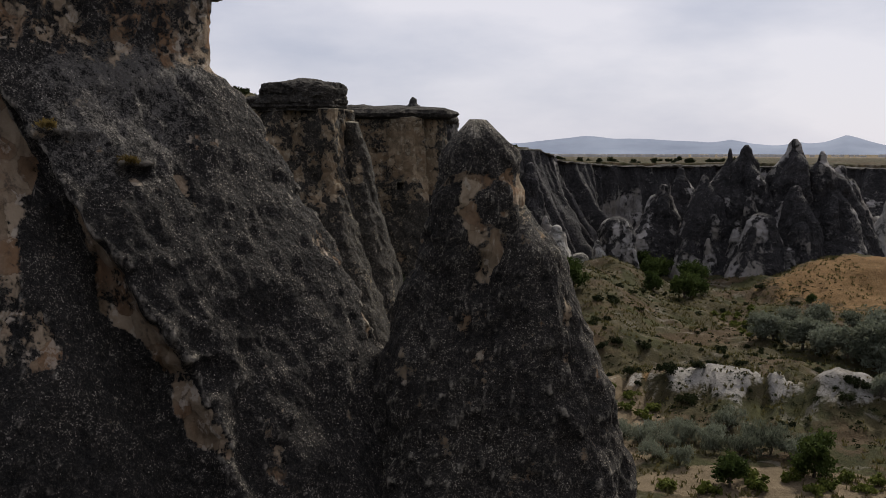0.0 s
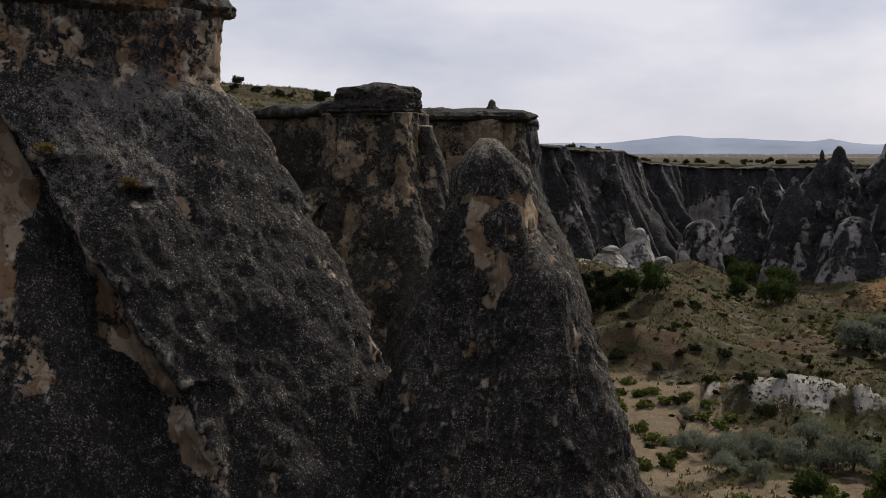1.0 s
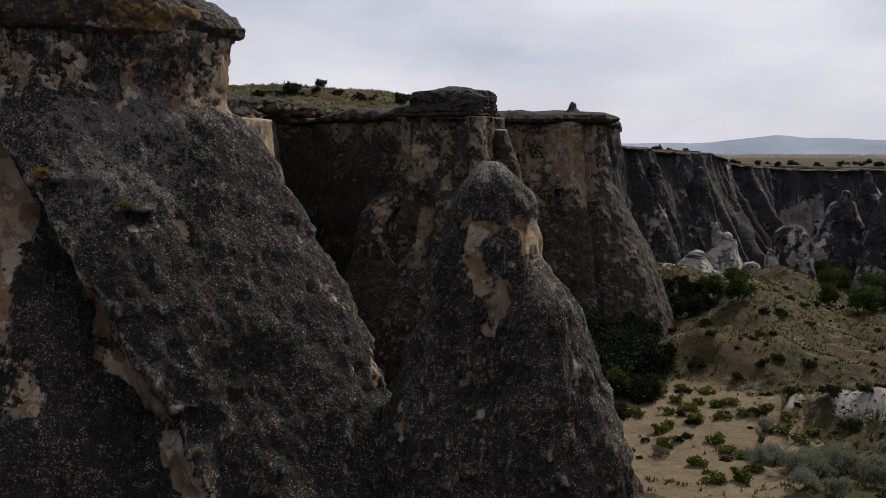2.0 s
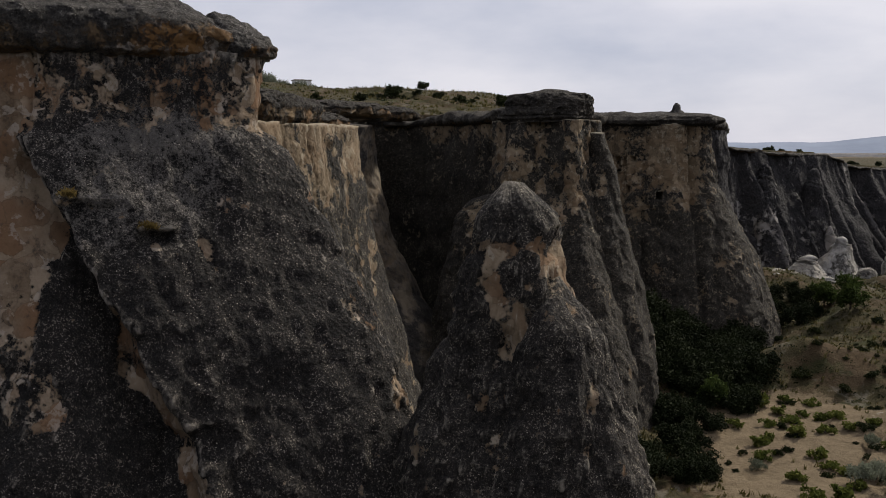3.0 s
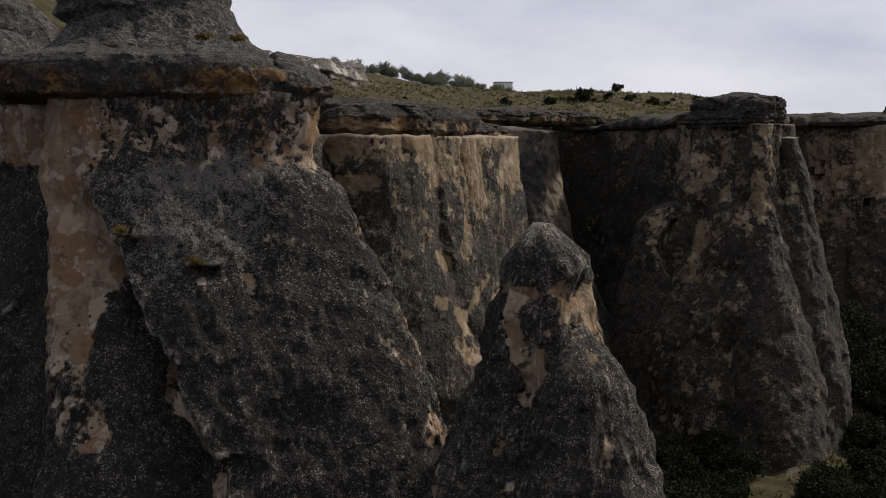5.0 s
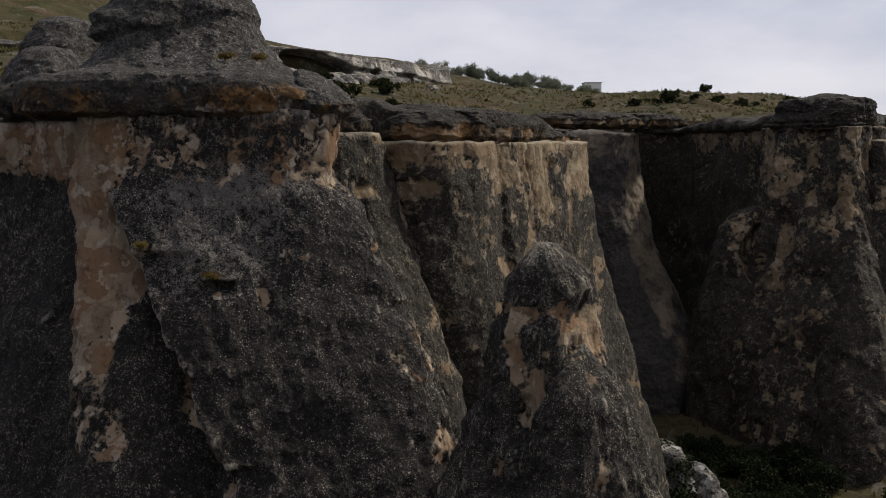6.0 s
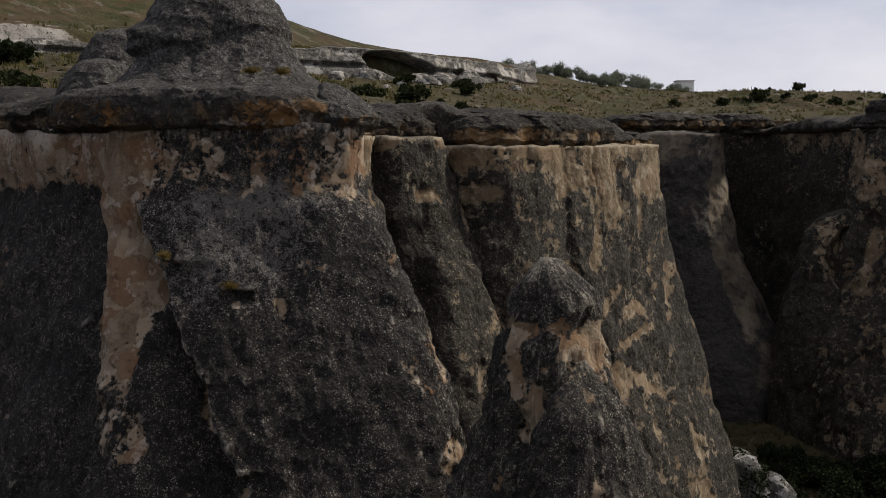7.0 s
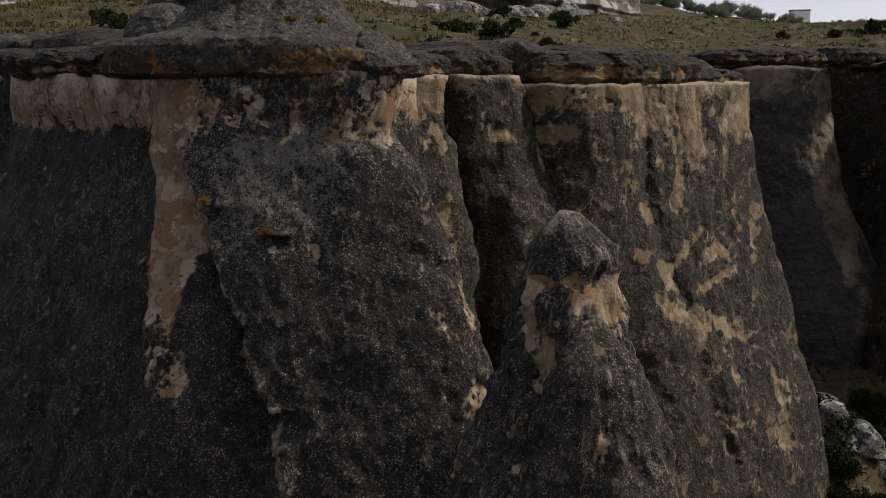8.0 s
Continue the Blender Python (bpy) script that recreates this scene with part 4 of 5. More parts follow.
# The long narrow pale strips paint a sunlit edge onto the right flank.
buttress("rock_buttress", [(34.0, -41.5, 110, 5.6, 4.5, 0, 2.2), (30, -41, 110, 5.6, 5, 0, 2.2), (27, -40.5, 110, 5.6, 5.2, 0, 2.1), (21, -39.5, 109.5, 6.2, 6, 0, 2.1), (14.7, -38, 109, 8.2, 7, 0, 2.1), (10, -37, 108, 10.6, 8, 0, 2.1), (7.5, -36.6, 108, 11.5, 8.6, 0, 2.1), (2, -36.4, 108, 10.6, 9, 0, 2.1)],
         smooth_tuff, 34, "smooth grey conical tuff buttress with a flared foot", 260, 260, flute=0.25, rough=0.2, crust=0.05, bare=level(0.3, 0.3, [(-34.9, 26, 0.5, 6, 8, 0.3), (-31.6, 17, 0.6, 5, 28, 0.3), (-26.5, 9.5, 1.2, 2.5, 40, 0.2)], None, 0.3, 34, extra=top_band(30, 33, 0.25)))
buttress("rock_buttress", [(26.5, -20.8, 106.5, 0.5, 0.5, 0, 2), (26.0, -21.1, 106.4, 1.4, 1.4, 0, 2.1), (24.6, -21.7, 106.2, 2.3, 2.2, 0, 2.2), (23, -21.8, 106, 2.7, 2.6, 0, 2.2), (18.8, -21.8, 105.8, 3.7, 3.6, 0, 2.2), (13.8, -21.5, 105.5, 5, 4.6, 0, 2.2), (3, -20, 105, 7, 6, 0, 2.2)],
         cliff_tuff, 35, "rounded pale-crowned tuff buttress hollowed on its face", 220, 220, flute=0.15, rough=0.25, shape=lambda x, y, z: np.where(y < 106, dent(x, z, -19.4, 21.8, 1.9, 2.9, -1.5, 0.2) + dent(x, z, -18.9, 20.2, 0.5, 0.8, -1.0), 0),
         bare=level(0.24, 0.3, [(-19.4, 22.4, 2.4, 3.2, 0, 0.36), (-21.8, 24.6, 2.0, 1.6, 40, 0.22), (-18.2, 19.0, 0.7, 3.0, -20, 0.4)], None, 0.4, 35))
tall = buttress("rock_buttress", [(34.3, -15.6, 109.5, 5.2, 4.0, -8, 3.4), (31, -15.6, 109.2, 5.2, 4.2, -8, 3.2), (28, -15.4, 108.8, 5.2, 4.6, -8, 3), (21.4, -14.6, 107.5, 6.0, 5.6, -8, 2.7), (15, -13.8, 106, 7.4, 7, -10, 2.5), (8.6, -13, 104.5, 8.8, 8.6, -10, 2.4), (1, -12.5, 104, 9.5, 9.5, -10, 2.3)],
                cliff_tuff, 36, "tall dark tuff buttress beneath a massive mushroom capstone", 340, 320, flute=0.7, flute_f=0.4, rough=0.3,
                bare=level(0.37, 0.55, [(-17.3, 29, 0.9, 4.0, 0, 0.2), (-17.5, 22, 0.6, 3.0, -10, 0.25)], None, 0.8, 36, extra=top_band(31, 33.5, 0.12)))
part_of("column", loft("column", [(34.3, -12.2, 105.8, 1.2, 1.2, 0, 2.4), (31, -12.2, 105.6, 1.25, 1.3, 0, 2.4), (27, -11.9, 105.2, 1.5, 1.6, 0, 2.3), (24, -11.5, 104.5, 2.0, 2.2, 0, 2.2), (18, -10.4, 103, 3.0, 3.6, 0, 2.2), (10, -8.8, 100.5, 4.2, 5.5, 0, 2.2), (1, -7.8, 99, 5.0, 7, 0, 2.2)],
                        cliff_tuff, 180, 260, 0.25, 0.5, 0.2, 0.5, 0.08, 1.6, 40, level(0.24, 0.4, [(-12.2, 30.6, 3.0, 6.0, 0, 0.5), (-11.6, 26, 0.5, 1.6, 10, 0.25)], None, 0.45, 40), crust=0.07), tall, "tan upper column, dark below")
part_of("column", loft("column", [(33, -9.9, 109, 0.8, 1.4, 0, 2.4), (30, -9.6, 108.6, 1.2, 1.6, 0, 2.4), (25, -8.9, 107.6, 1.7, 2.2, 0, 2.2), (18, -7.4, 106, 2.4, 3.2, 0, 2.2), (9, -5.8, 104, 2.8, 4.5, 0, 2.2), (1, -5.2, 103, 3.2, 6, 0, 2.2)],
                        cliff_tuff, 150, 240, 0.25, 0.5, 0.2, 0.5, 0.08, 1.6, 41, level(0.22, 0.34, [(-9.2, 28.5, 0.7, 2.0, 10, 0.3)], None, 0.45, 41), crust=0.07), tall, "dark leaning rib")
part_of("capstone", loft("capstone", [(37.55, -14.9, 108.5, 1.0, 0.9, 0, 2.2), (37.25, -15.0, 108.5, 2.2, 1.8, 0, 2.4), (37.0, -15.2, 108.5, 3.9, 2.7, 0, 3.6), (36.4, -15.2, 108.5, 4.3, 3.1, -5, 4), (35.4, -15.2, 108.5, 4.4, 3.3, -5, 4), (34.6, -15.3, 108.4, 4.6, 3.6, -5, 4), (34.1, -15.3, 108.4, 4.3, 3.4, -5, 4)],
                          rim_tuff, 260, 120, 0.12, 0.6, 0.3, 0.7, 0.08, 2.5, 37, level(0.12, 0.25, freq=0.5), soften=1, shape=lambda x, y, z: 0.12 * val(0 * x, 0 * y, z * 4.0, 3) + 0.45 * fbm(x * 0.45, y * 0.45, z * 0.9, 3, 8)), tall, "black layered capstone block")

HOLES = [(-12.6, 29.4, 0.45, 0.8), (-11.4, 29.6, 0.4, 0.7), (-13.0, 27.9, 0.4, 0.5), (-13.8, 28.8, 0.35, 0.6), (-10.2, 30.0, 0.4, 0.3), (-12.2, 28.6, 0.35, 0.35), (-10.6, 25.6, 0.35, 0.55), (-6.4, 24.8, 0.35, 0.6), (-14.6, 27.6, 0.3, 0.5)]


def prom_shape(x, y, z):
    d = 0 * x
    for xc, zc, w, h in HOLES:
        d = d - 1.6 * ((np.abs(x - xc) < w) & (np.abs(z - zc) < h) & (y < 151.5))
    return d + 0.9 * np.exp(-((x + 4.8) / 1.6) ** 2) * smooth(14, 30, z) - 0.9 * np.exp(-((x + 1.8 + 0.1 * (z - 30)) / 0.5) ** 2)


prom = buttress("rock_buttress", [(34.9, -8.6, 153.5, 8.0, 4.8, 6, 4.5), (30, -8.4, 153.3, 8.6, 5.0, 6, 4), (26.4, -8.0, 153, 9.0, 5.4, 6, 3.6), (21, -6.6, 152, 10.6, 6.6, 6, 2.8), (15, -5, 151, 12.4, 8.4, 6, 2.6), (9, -3.8, 150.5, 13.5, 10, 6, 2.4), (1, -3, 150, 15, 12, 6, 2.3)],
                cliff_tuff, 38, "cliff promontory with rock-cut dovecote openings in a tan face", 520, 260, flute=0.35, flute_f=0.3, rough=0.3, shape=prom_shape,
                bare=level(0.3, 0.42, [(-5.0, 29, 3.4, 6.0, 0, 0.3), (-12.0, 29, 4.0, 5, 0, 0.2), (-1.4, 29, 1.2, 5, 0, 0.25)], None, 0.45, 38, 0.4, extra=top_band(22, 27, 0.16)))
part_of("knob", loft("knob", [(38.0, -4.6, 153, 0.15, 0.15, 0, 2), (37.7, -4.5, 153, 0.45, 0.4, 0, 2.2), (37.1, -4.6, 153, 0.55, 0.5, 0, 2.2), (36.6, -4.5, 153, 0.9, 0.8, 0, 2.2), (36.0, -4.4, 153, 1.2, 1.0, 0, 2.2)], cap_tuff, 50, 40, 0.05, 1, 0.15, 1.2, 0.05, 3, 39, level(0.1, 0.2)), prom, "black knob of caprock")
part_of("ledge", loft("ledge", [(36.3, -7, 153.5, 7.0, 3.6, 6, 4), (36.0, -7.4, 153.4, 8.6, 5.0, 6, 4), (35.4, -7.6, 153.4, 9.2, 5.6, 6, 4), (34.9, -7.8, 153.4, 9.0, 5.5, 6, 4), (34.6, -7.8, 153.4, 8.0, 4.6, 6, 4)], rim_tuff, 240, 60, 0.2, 0.4, 0.35, 0.5, 0.1, 2, 42, level(0.16, 0.25), soften=1), prom, "overhanging dark caprock ledge")

# ---- small domes and slabs on the rim behind the fin ----
for i, (x, y, zt, r, zb) in enumerate([(-18.4, 24.6, 36.6, 1.5, 34.0), (-16.7, 22.6, 35.4, 1.3, 33.6)]):
    thing("rock_dome", loft("rock_dome", [(zt, x, y, r * 0.2, r * 0.2, 0, 2), (zt - 0.15, x, y, r * 0.5, r * 0.5, 0, 2.1), (zt - 0.9, x, y, r * 0.85, r * 0.85, 0, 2.1), (zb, x, y, r * 1.25, r * 1.2, 0, 2.1)], cap_tuff, 120, 80, 0.05, 0.9, 0.12, 1.0, 0.05, 4, 80 + i, level(0.12, 0.2)),
          "small dark pebbly rock dome on the rim", "rock formation", "domes behind the fin")
for i, (x, y, z, rx, ry, h, turn) in enumerate([(-14.8, 21.4, 33.15, 2.6, 1.9, 1.0, 8), (-20, 21.6, 33.15, 3.4, 2.2, 0.9, -4), (-27.5, 22.4, 33.15, 4.5, 2.4, 1.0, 0), (-25.5, 44.5, 33.1, 2.6, 2.4, 1.5, 10), (-31, 86.7, 34.2, 5.5, 4.0, 1.3, 60), (-36, 113, 34.6, 4.5, 3, 1.6, 10), (-22.6, 54.2, 32.7, 3.3, 6.6, 1.9, 0), (-22.8, 62.6, 32.6, 2.9, 3.4, 1.0, 0), (-24.6, 38.6, 33.1, 2.9, 2.6, 1.2, 0)]):
    thing("rock_slab", loft("rock_slab", [(z + h, x, y, rx * 0.5, ry * 0.5, turn, 2.2), (z + h * 0.92, x, y, rx * 0.8, ry * 0.8, turn, 2.4), (z + h * 0.6, x, y, rx, ry, turn, 2.8), (z + h * 0.2, x, y, rx * 1.02, ry * 1.02, turn, 3), (z, x, y, rx * 0.93, ry * 0.93, turn, 3)], rim_tuff, 200, 80, 0.15, 0.7, 0.28, 0.8, 0.1, 2.5, 90 + i,
                            level(0.16, 0.28, extra=lambda a, b, c, z=z, h=h: 0.42 * smooth(z + 0.75 * h, z + 0.35 * h, c)), soften=1), "dark overhanging caprock slab on the cliff rim", "rock formation", "slabs of the rim")

# Negative lichen darkens this whole wall in place of the recess's deep shade.
thing("rock_block", loft("rock_block", [(33.25, -16.2, 23.4, 7.2, 3.6, 2, 6), (32.2, -16.2, 23.4, 7.2, 3.6, 2, 6), (31.6, -16.2, 23.5, 7.2, 3.5, 2, 6), (30, -16.2, 23.2, 7.2, 3.8, 2, 5), (26, -16.0, 22.4, 7.4, 4.8, 2, 5), (20, -15.5, 21.2, 7.8, 6.2, 2, 4), (2, -15, 20, 9, 10, 2, 3)],
                             near_tuff, 300, 260, 0.12, 0.6, 0.14, 0.8, 0.05, 3.0, 99, level(0.2, 0.42, freq=0.9, seed=99, extra=lambda x, y, z: 0.5 * smooth(31.4, 31.8, z + 0.3 * fbm(x * 0.8, y * 0.8, 0, 3, 12))), soften=1, spread=0.75, lichen=lambda x, y, z: -0.3 + 0 * z), "dark crusted tuff wall with pale flaked top under the slab", "rock formation")
thing("rock_block", loft("rock_block", [(33.25, -29, 23.6, 7.0, 3.4, 0, 5), (32.0, -29, 23.6, 7.0, 3.4, 0, 5), (31.2, -29, 23.8, 7.0, 3.3, 0, 5), (26, -29, 22.8, 7.2, 4.6, 0, 4), (2, -29, 20, 8, 9, 0, 3)],
                             near_tuff, 200, 160, 0.12, 0.6, 0.16, 0.8, 0.05, 3.0, 98, level(0.32, 0.4, freq=0.8, seed=98), soften=1), "mottled grey tuff block under the rim slab", "rock formation")

# ---- far cones of the valley ----
FAR = [(53.5, 206, 25.2, 0.7, 9.0, 0.12), (62.5, 208, 31.2, 0.6, 14, 0.1), (59.5, 209, 30.6, 0.5, 10, 0.1), (62.5, 197, 18.0, 2.8, 8.5, 0.3), (70.3, 200, 23.3, 1.0, 10, 0.14), (72.5, 208, 32.5, 0.8, 15, 0.22), (77.5, 206, 30.0, 0.6, 14, 0.1), (83, 210, 27, 1.2, 11, 0.12),
       (35.2, 203, 16.8, 3.4, 5.4, 0.42), (30.5, 197, 12.5, 0.6, 4.5, 0.5), (46.5, 212, 23, 1.0, 9.5, 0.2), (18.5, 214, 27.5, 0.8, 9.0, 0.2), (9, 206, 28.5, 0.9, 10.0, 0.12), (23, 203, 15, 0.9, 9, 0.6), (90, 222, 24, 1.5, 11, 0.4), (97, 213, 22, 2.5, 11, 0.6), (106, 212, 21, 2.5, 10, 0.6),
       (58, 246, 26, 0.9, 10, 0.2), (27, 197, 10, 1.8, 6, 0.6), (17, 196, 12, 1.2, 9, 0.6), (20, 189, 9, 0.8, 6, 0.6), (11, 184, 10, 0.9, 7, 0.45)]


def cone_sections(x, y, zt, rt, rb, i):
    h, lean = zt - 1, 0.05 * math.sin(i * 2.3)
    if rt > 1.4:
        return [(zt, x, y, rt * 0.12, rt * 0.12, 0, 2), (zt - 0.05 * rt, x, y, rt * 0.38, rt * 0.38, 0, 2), (zt - 0.25 * rt, x, y, rt * 0.68, rt * 0.68, 0, 2), (zt - 0.6 * rt, x, y, rt * 0.93, rt * 0.9, 0, 2.1),
                (zt - 1.2 * rt, x, y, rt * 1.12, rt * 1.1, 0, 2.1), (zt - 0.65 * h, x, y, rt + (rb - rt) * 0.6, rt + (rb - rt) * 0.6, 0, 2.1), (0.5, x, y, rb, rb, 0, 2.2)]
    k = 0.5 + 0.5 * math.sin(i * 1.7)
    q = rb - rt
    return [(zt, x, y, rt * 0.4, rt * 0.4, 0, 2), (zt - 0.02 * h, x, y, rt * (0.9 + 0.4 * k), rt * 0.9, 0, 2.4), (zt - 0.07 * h, x, y, rt * (1.0 + 0.5 * k), rt, 0, 2.4), (zt - 0.12 * h, x, y, rt + q * 0.12, rt + q * 0.1, 20 * i, 2), (zt - 0.32 * h, x + lean * h, y, rt + q * 0.3, rt + q * 0.27, 20 * i, 2.2),
            (zt - 0.6 * h, x + lean * h, y, rt + q * 0.56, rt + q * 0.52, 20 * i, 2.4), (zt - 0.85 * h, x + lean * h, y, rt + q * 0.8, rt + q * 0.78, 20 * i, 2.3), (0.5, x, y, rb, rb, 20 * i, 2.3)]


far_rnd = random.Random(21)
for i, (x, y, zt, rt, rb, pale) in enumerate(FAR):
    mat = grey_tuff if pale < 0.5 else pale_tuff
    cone = buttress("rock_cone", cone_sections(x, y, zt, rt, rb, i), mat, 160 + i, "dark fluted tuff chimney in the far valley" if pale < 0.3 else "pale rounded tuff chimney in the far valley", 130, 120, flute=1.2 if pale < 0.3 else 0.4, flute_f=0.22,
                    rough=0.7 if pale < 0.3 else 0.3, rough_f=0.25, fine=0.12, bare=level(0.14 + pale, 0.65, freq=0.22, seed=160 + i, tall=0.2))
    for j in range(3 if zt > 20 else 1):
        a = far_rnd.uniform(-2.9, -0.2)
        q = far_rnd.uniform(0.35, 0.6) * rb
        zl = 1 + (zt - 1) * far_rnd.uniform(0.42, 0.74)
        lobe_pale = pale + far_rnd.uniform(-0.05, 0.3)
        part_of("lobe", loft("lobe", cone_sections(x + q * math.cos(a), y + q * math.sin(a), zl, far_rnd.choice([0.5, 0.8, 1.6]), rb * far_rnd.uniform(0.45, 0.62), i + 3 * j), mat, 80, 80, 0.6, 0.3, 0.4, 0.3, 0.1, 1.6, 190 + 3 * i + j,
                             level(0.14 + lobe_pale, 0.6, freq=0.25, seed=200 + i + j, tall=0.2)), cone)
# ---- far mountains ----
def build_mountains():
    m, nt, bsdf = nodes_of("far_hills")
    # The air's blue haze is painted into the hills' own colour.
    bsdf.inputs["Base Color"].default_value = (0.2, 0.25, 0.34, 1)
    bsdf.inputs["Roughness"].default_value = 1
    geo = nt.nodes.new("ShaderNodeNewGeometry")
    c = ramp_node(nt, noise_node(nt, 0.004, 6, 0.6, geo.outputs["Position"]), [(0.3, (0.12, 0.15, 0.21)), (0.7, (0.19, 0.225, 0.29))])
    nt.links.new(c, bsdf.inputs["Base Color"])
    az = np.radians(np.linspace(-60, 80, 700))
    r = np.array([3900.0, 3500.0])[:, None]
    deg = np.degrees(az)
    h = 40 + 5 * fbm(deg * 0.5, 0, 0, 5, 90) - 8 * smooth(16.5, 18.5, deg)
    for c, k, w in ((7.9, 26, 4.5), (11.5, 16, 4.0), (15.9, 13, 1.2), (19.5, 16, 1.3), (21.8, 40, 2.1), (-6, 14, 6)):
        h = h + k * np.maximum(1 - np.abs(deg - c) / w, 0) ** 1.25
    rows = []
    for k, hh in ((3600, 0.0), (3800, 0.55), (3900, 1.0), (4150, 0.0)):
        rows.append(np.stack([k * np.sin(az), k * np.cos(az), 18 + h * hh], -1))
    verts = np.concatenate(rows)
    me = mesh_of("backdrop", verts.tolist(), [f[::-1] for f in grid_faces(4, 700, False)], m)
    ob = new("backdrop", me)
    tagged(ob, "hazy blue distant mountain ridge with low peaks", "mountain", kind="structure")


build_mountains()


# ---- plants ----
def leaf_material(name, lo, hi, through=0.25):
    m, nt, bsdf = nodes_of(name)
    geo = nt.nodes.new("ShaderNodeNewGeometry")
    info = nt.nodes.new("ShaderNodeObjectInfo")
    r = math_node(nt, "ADD", math_node(nt, "MULTIPLY", geo.outputs["Random Per Island"], 0.6), math_node(nt, "MULTIPLY", info.outputs["Random"], 0.4))
    c = ramp_node(nt, r, [(0.1, lo), (0.9, hi)])
    nt.links.new(c, bsdf.inputs["Base Color"])
    bsdf.inputs["Roughness"].default_value = 0.85
    bsdf.inputs["Specular IOR Level"].default_value = 0.06
    tr = nt.nodes.new("ShaderNodeBsdfTranslucent")
    nt.links.new(c, tr.inputs["Color"])
    mx = nt.nodes.new("ShaderNodeMixShader")
    mx.inputs[0].default_value = through
    nt.links.new(bsdf.outputs[0], mx.inputs[1])
    nt.links.new(tr.outputs[0], mx.inputs[2])
    nt.links.new(mx.outputs[0], nt.nodes["Material Output"].inputs["Surface"])
    return m


vine_leaf = leaf_material("vine_leaf", (0.045, 0.06, 0.012), (0.12, 0.13, 0.03))
tree_leaf = leaf_material("tree_leaf", (0.022, 0.036, 0.009), (0.065, 0.085, 0.022))
dark_leaf = leaf_material("dark_leaf", (0.008, 0.012, 0.005), (0.028, 0.033, 0.012))
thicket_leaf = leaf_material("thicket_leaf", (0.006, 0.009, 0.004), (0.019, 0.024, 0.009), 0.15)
silver_leaf = leaf_material("silver_leaf", (0.05, 0.057, 0.037), (0.18, 0.195, 0.145), 0.42)
dry_leaf = leaf_material("dry_leaf", (0.07, 0.048, 0.014), (0.2, 0.145, 0.05))
grass_leaf = leaf_material("grass_leaf", (0.05, 0.048, 0.016), (0.15, 0.125, 0.05))
bark, _nt, _b = nodes_of("bark")
_nt.links.new(ramp_node(_nt, noise_node(_nt, 6.0), [(0.3, (0.04, 0.03, 0.022)), (0.7, (0.1, 0.08, 0.06))]), _b.inputs["Base Color"])
_b.inputs["Roughness"].default_value = 0.95


def leaf_mesh(name, blobs, n, size, mat, seed, narrow=0.55, shell=0.45, upright=0.0):
    """Many small leaves in and on the blobs (x, y, z, rx, ry, rz)."""
    rng = np.random.default_rng(seed)
    b = np.array(blobs, float)
    w = (b[:, 3] * b[:, 4] * b[:, 5]) ** 0.7
    k = rng.choice(len(b), n, p=w / w.sum())
    d = rng.normal(size=(n, 3))
    d /= np.linalg.norm(d, axis=1)[:, None]
    r = (shell + (1 - shell) * rng.random(n)) * (1 + 0.18 * rng.normal(size=n))
    c = b[k, :3] + d * r[:, None] * b[k, 3:]
    c[:, 2] = np.maximum(c[:, 2], 0.03)
    a = rng.normal(size=(n, 3))
    a[:, 2] = a[:, 2] * (1 + upright) + upright * 1.5
    a /= np.linalg.norm(a, axis=1)[:, None]
    e = np.cross(a, rng.normal(size=(n, 3)))
    e /= np.linalg.norm(e, axis=1)[:, None]
    s = size * (0.6 + 0.8 * rng.random(n))[:, None]
    v = np.stack([c - a * s, c + e * s * narrow, c + a * s, c - e * s * narrow], 1).reshape(-1, 3)
    return mesh_of(name, v, np.arange(4 * n).reshape(-1, 4), mat, None, False)


def limb_mesh(name, limbs, mat, sides=6):
    """Tapered stems: each (points, radius at foot, radius at tip)."""
    verts, faces = [], []
    for pts, r0, r1 in limbs:
        base = len(verts)
        for i, p in enumerate(pts):
            r = r0 + (r1 - r0) * i / (len(pts) - 1)
            verts += [(p[0] + r * math.cos(2 * math.pi * k / sides), p[1] + r * math.sin(2 * math.pi * k / sides), p[2]) for k in range(sides)]
        for i in range(len(pts) - 1):
            for k in range(sides):
                l = (k + 1) % sides
                faces.append((base + i * sides + k, base + i * sides + l, base + (i + 1) * sides + l, base + (i + 1) * sides + k))
        faces.append(tuple(base + (len(pts) - 1) * sides + k for k in range(sides)))
    return mesh_of(name, verts, faces, mat)


def plant(name, height_m, spread_m, blobs_n, n, size, mat, seed, label, category, group, stems=4, trunk=0.05, low=0.15, narrow=0.55, upright=0.0, stem_name="stem", leaf_name="foliage", raised=0.0):
    """One plant, kept out of sight of the plan until it is copied into place."""
    rnd = random.Random(seed)
    blobs, limbs = [], []
    for i in range(blobs_n):
        a = 2 * math.pi * (i + rnd.random()) / blobs_n
        q = spread_m * (0.25 + 0.55 * rnd.random())
        z = raised + (height_m - raised) * (low + (0.8 - low) * rnd.random())
        r = spread_m * (0.28 + 0.25 * rnd.random())
        blobs.append((q * math.cos(a), q * math.sin(a), z, r, r, min(r * 0.9, (height_m - raised) * 0.35)))
        if i < stems:
            top = (0.8 * q * math.cos(a), 0.8 * q * math.sin(a), z)
            foot = raised * 0.8
            limbs.append(([(0, 0, foot * 0.98), (top[0] * 0.35, top[1] * 0.35, foot + (z - foot) * 0.45), top], trunk * 0.7, trunk * 0.25))
    blobs.append((0, 0, raised + (height_m - raised) * 0.55, spread_m * 0.45, spread_m * 0.45, (height_m - raised) * 0.4))
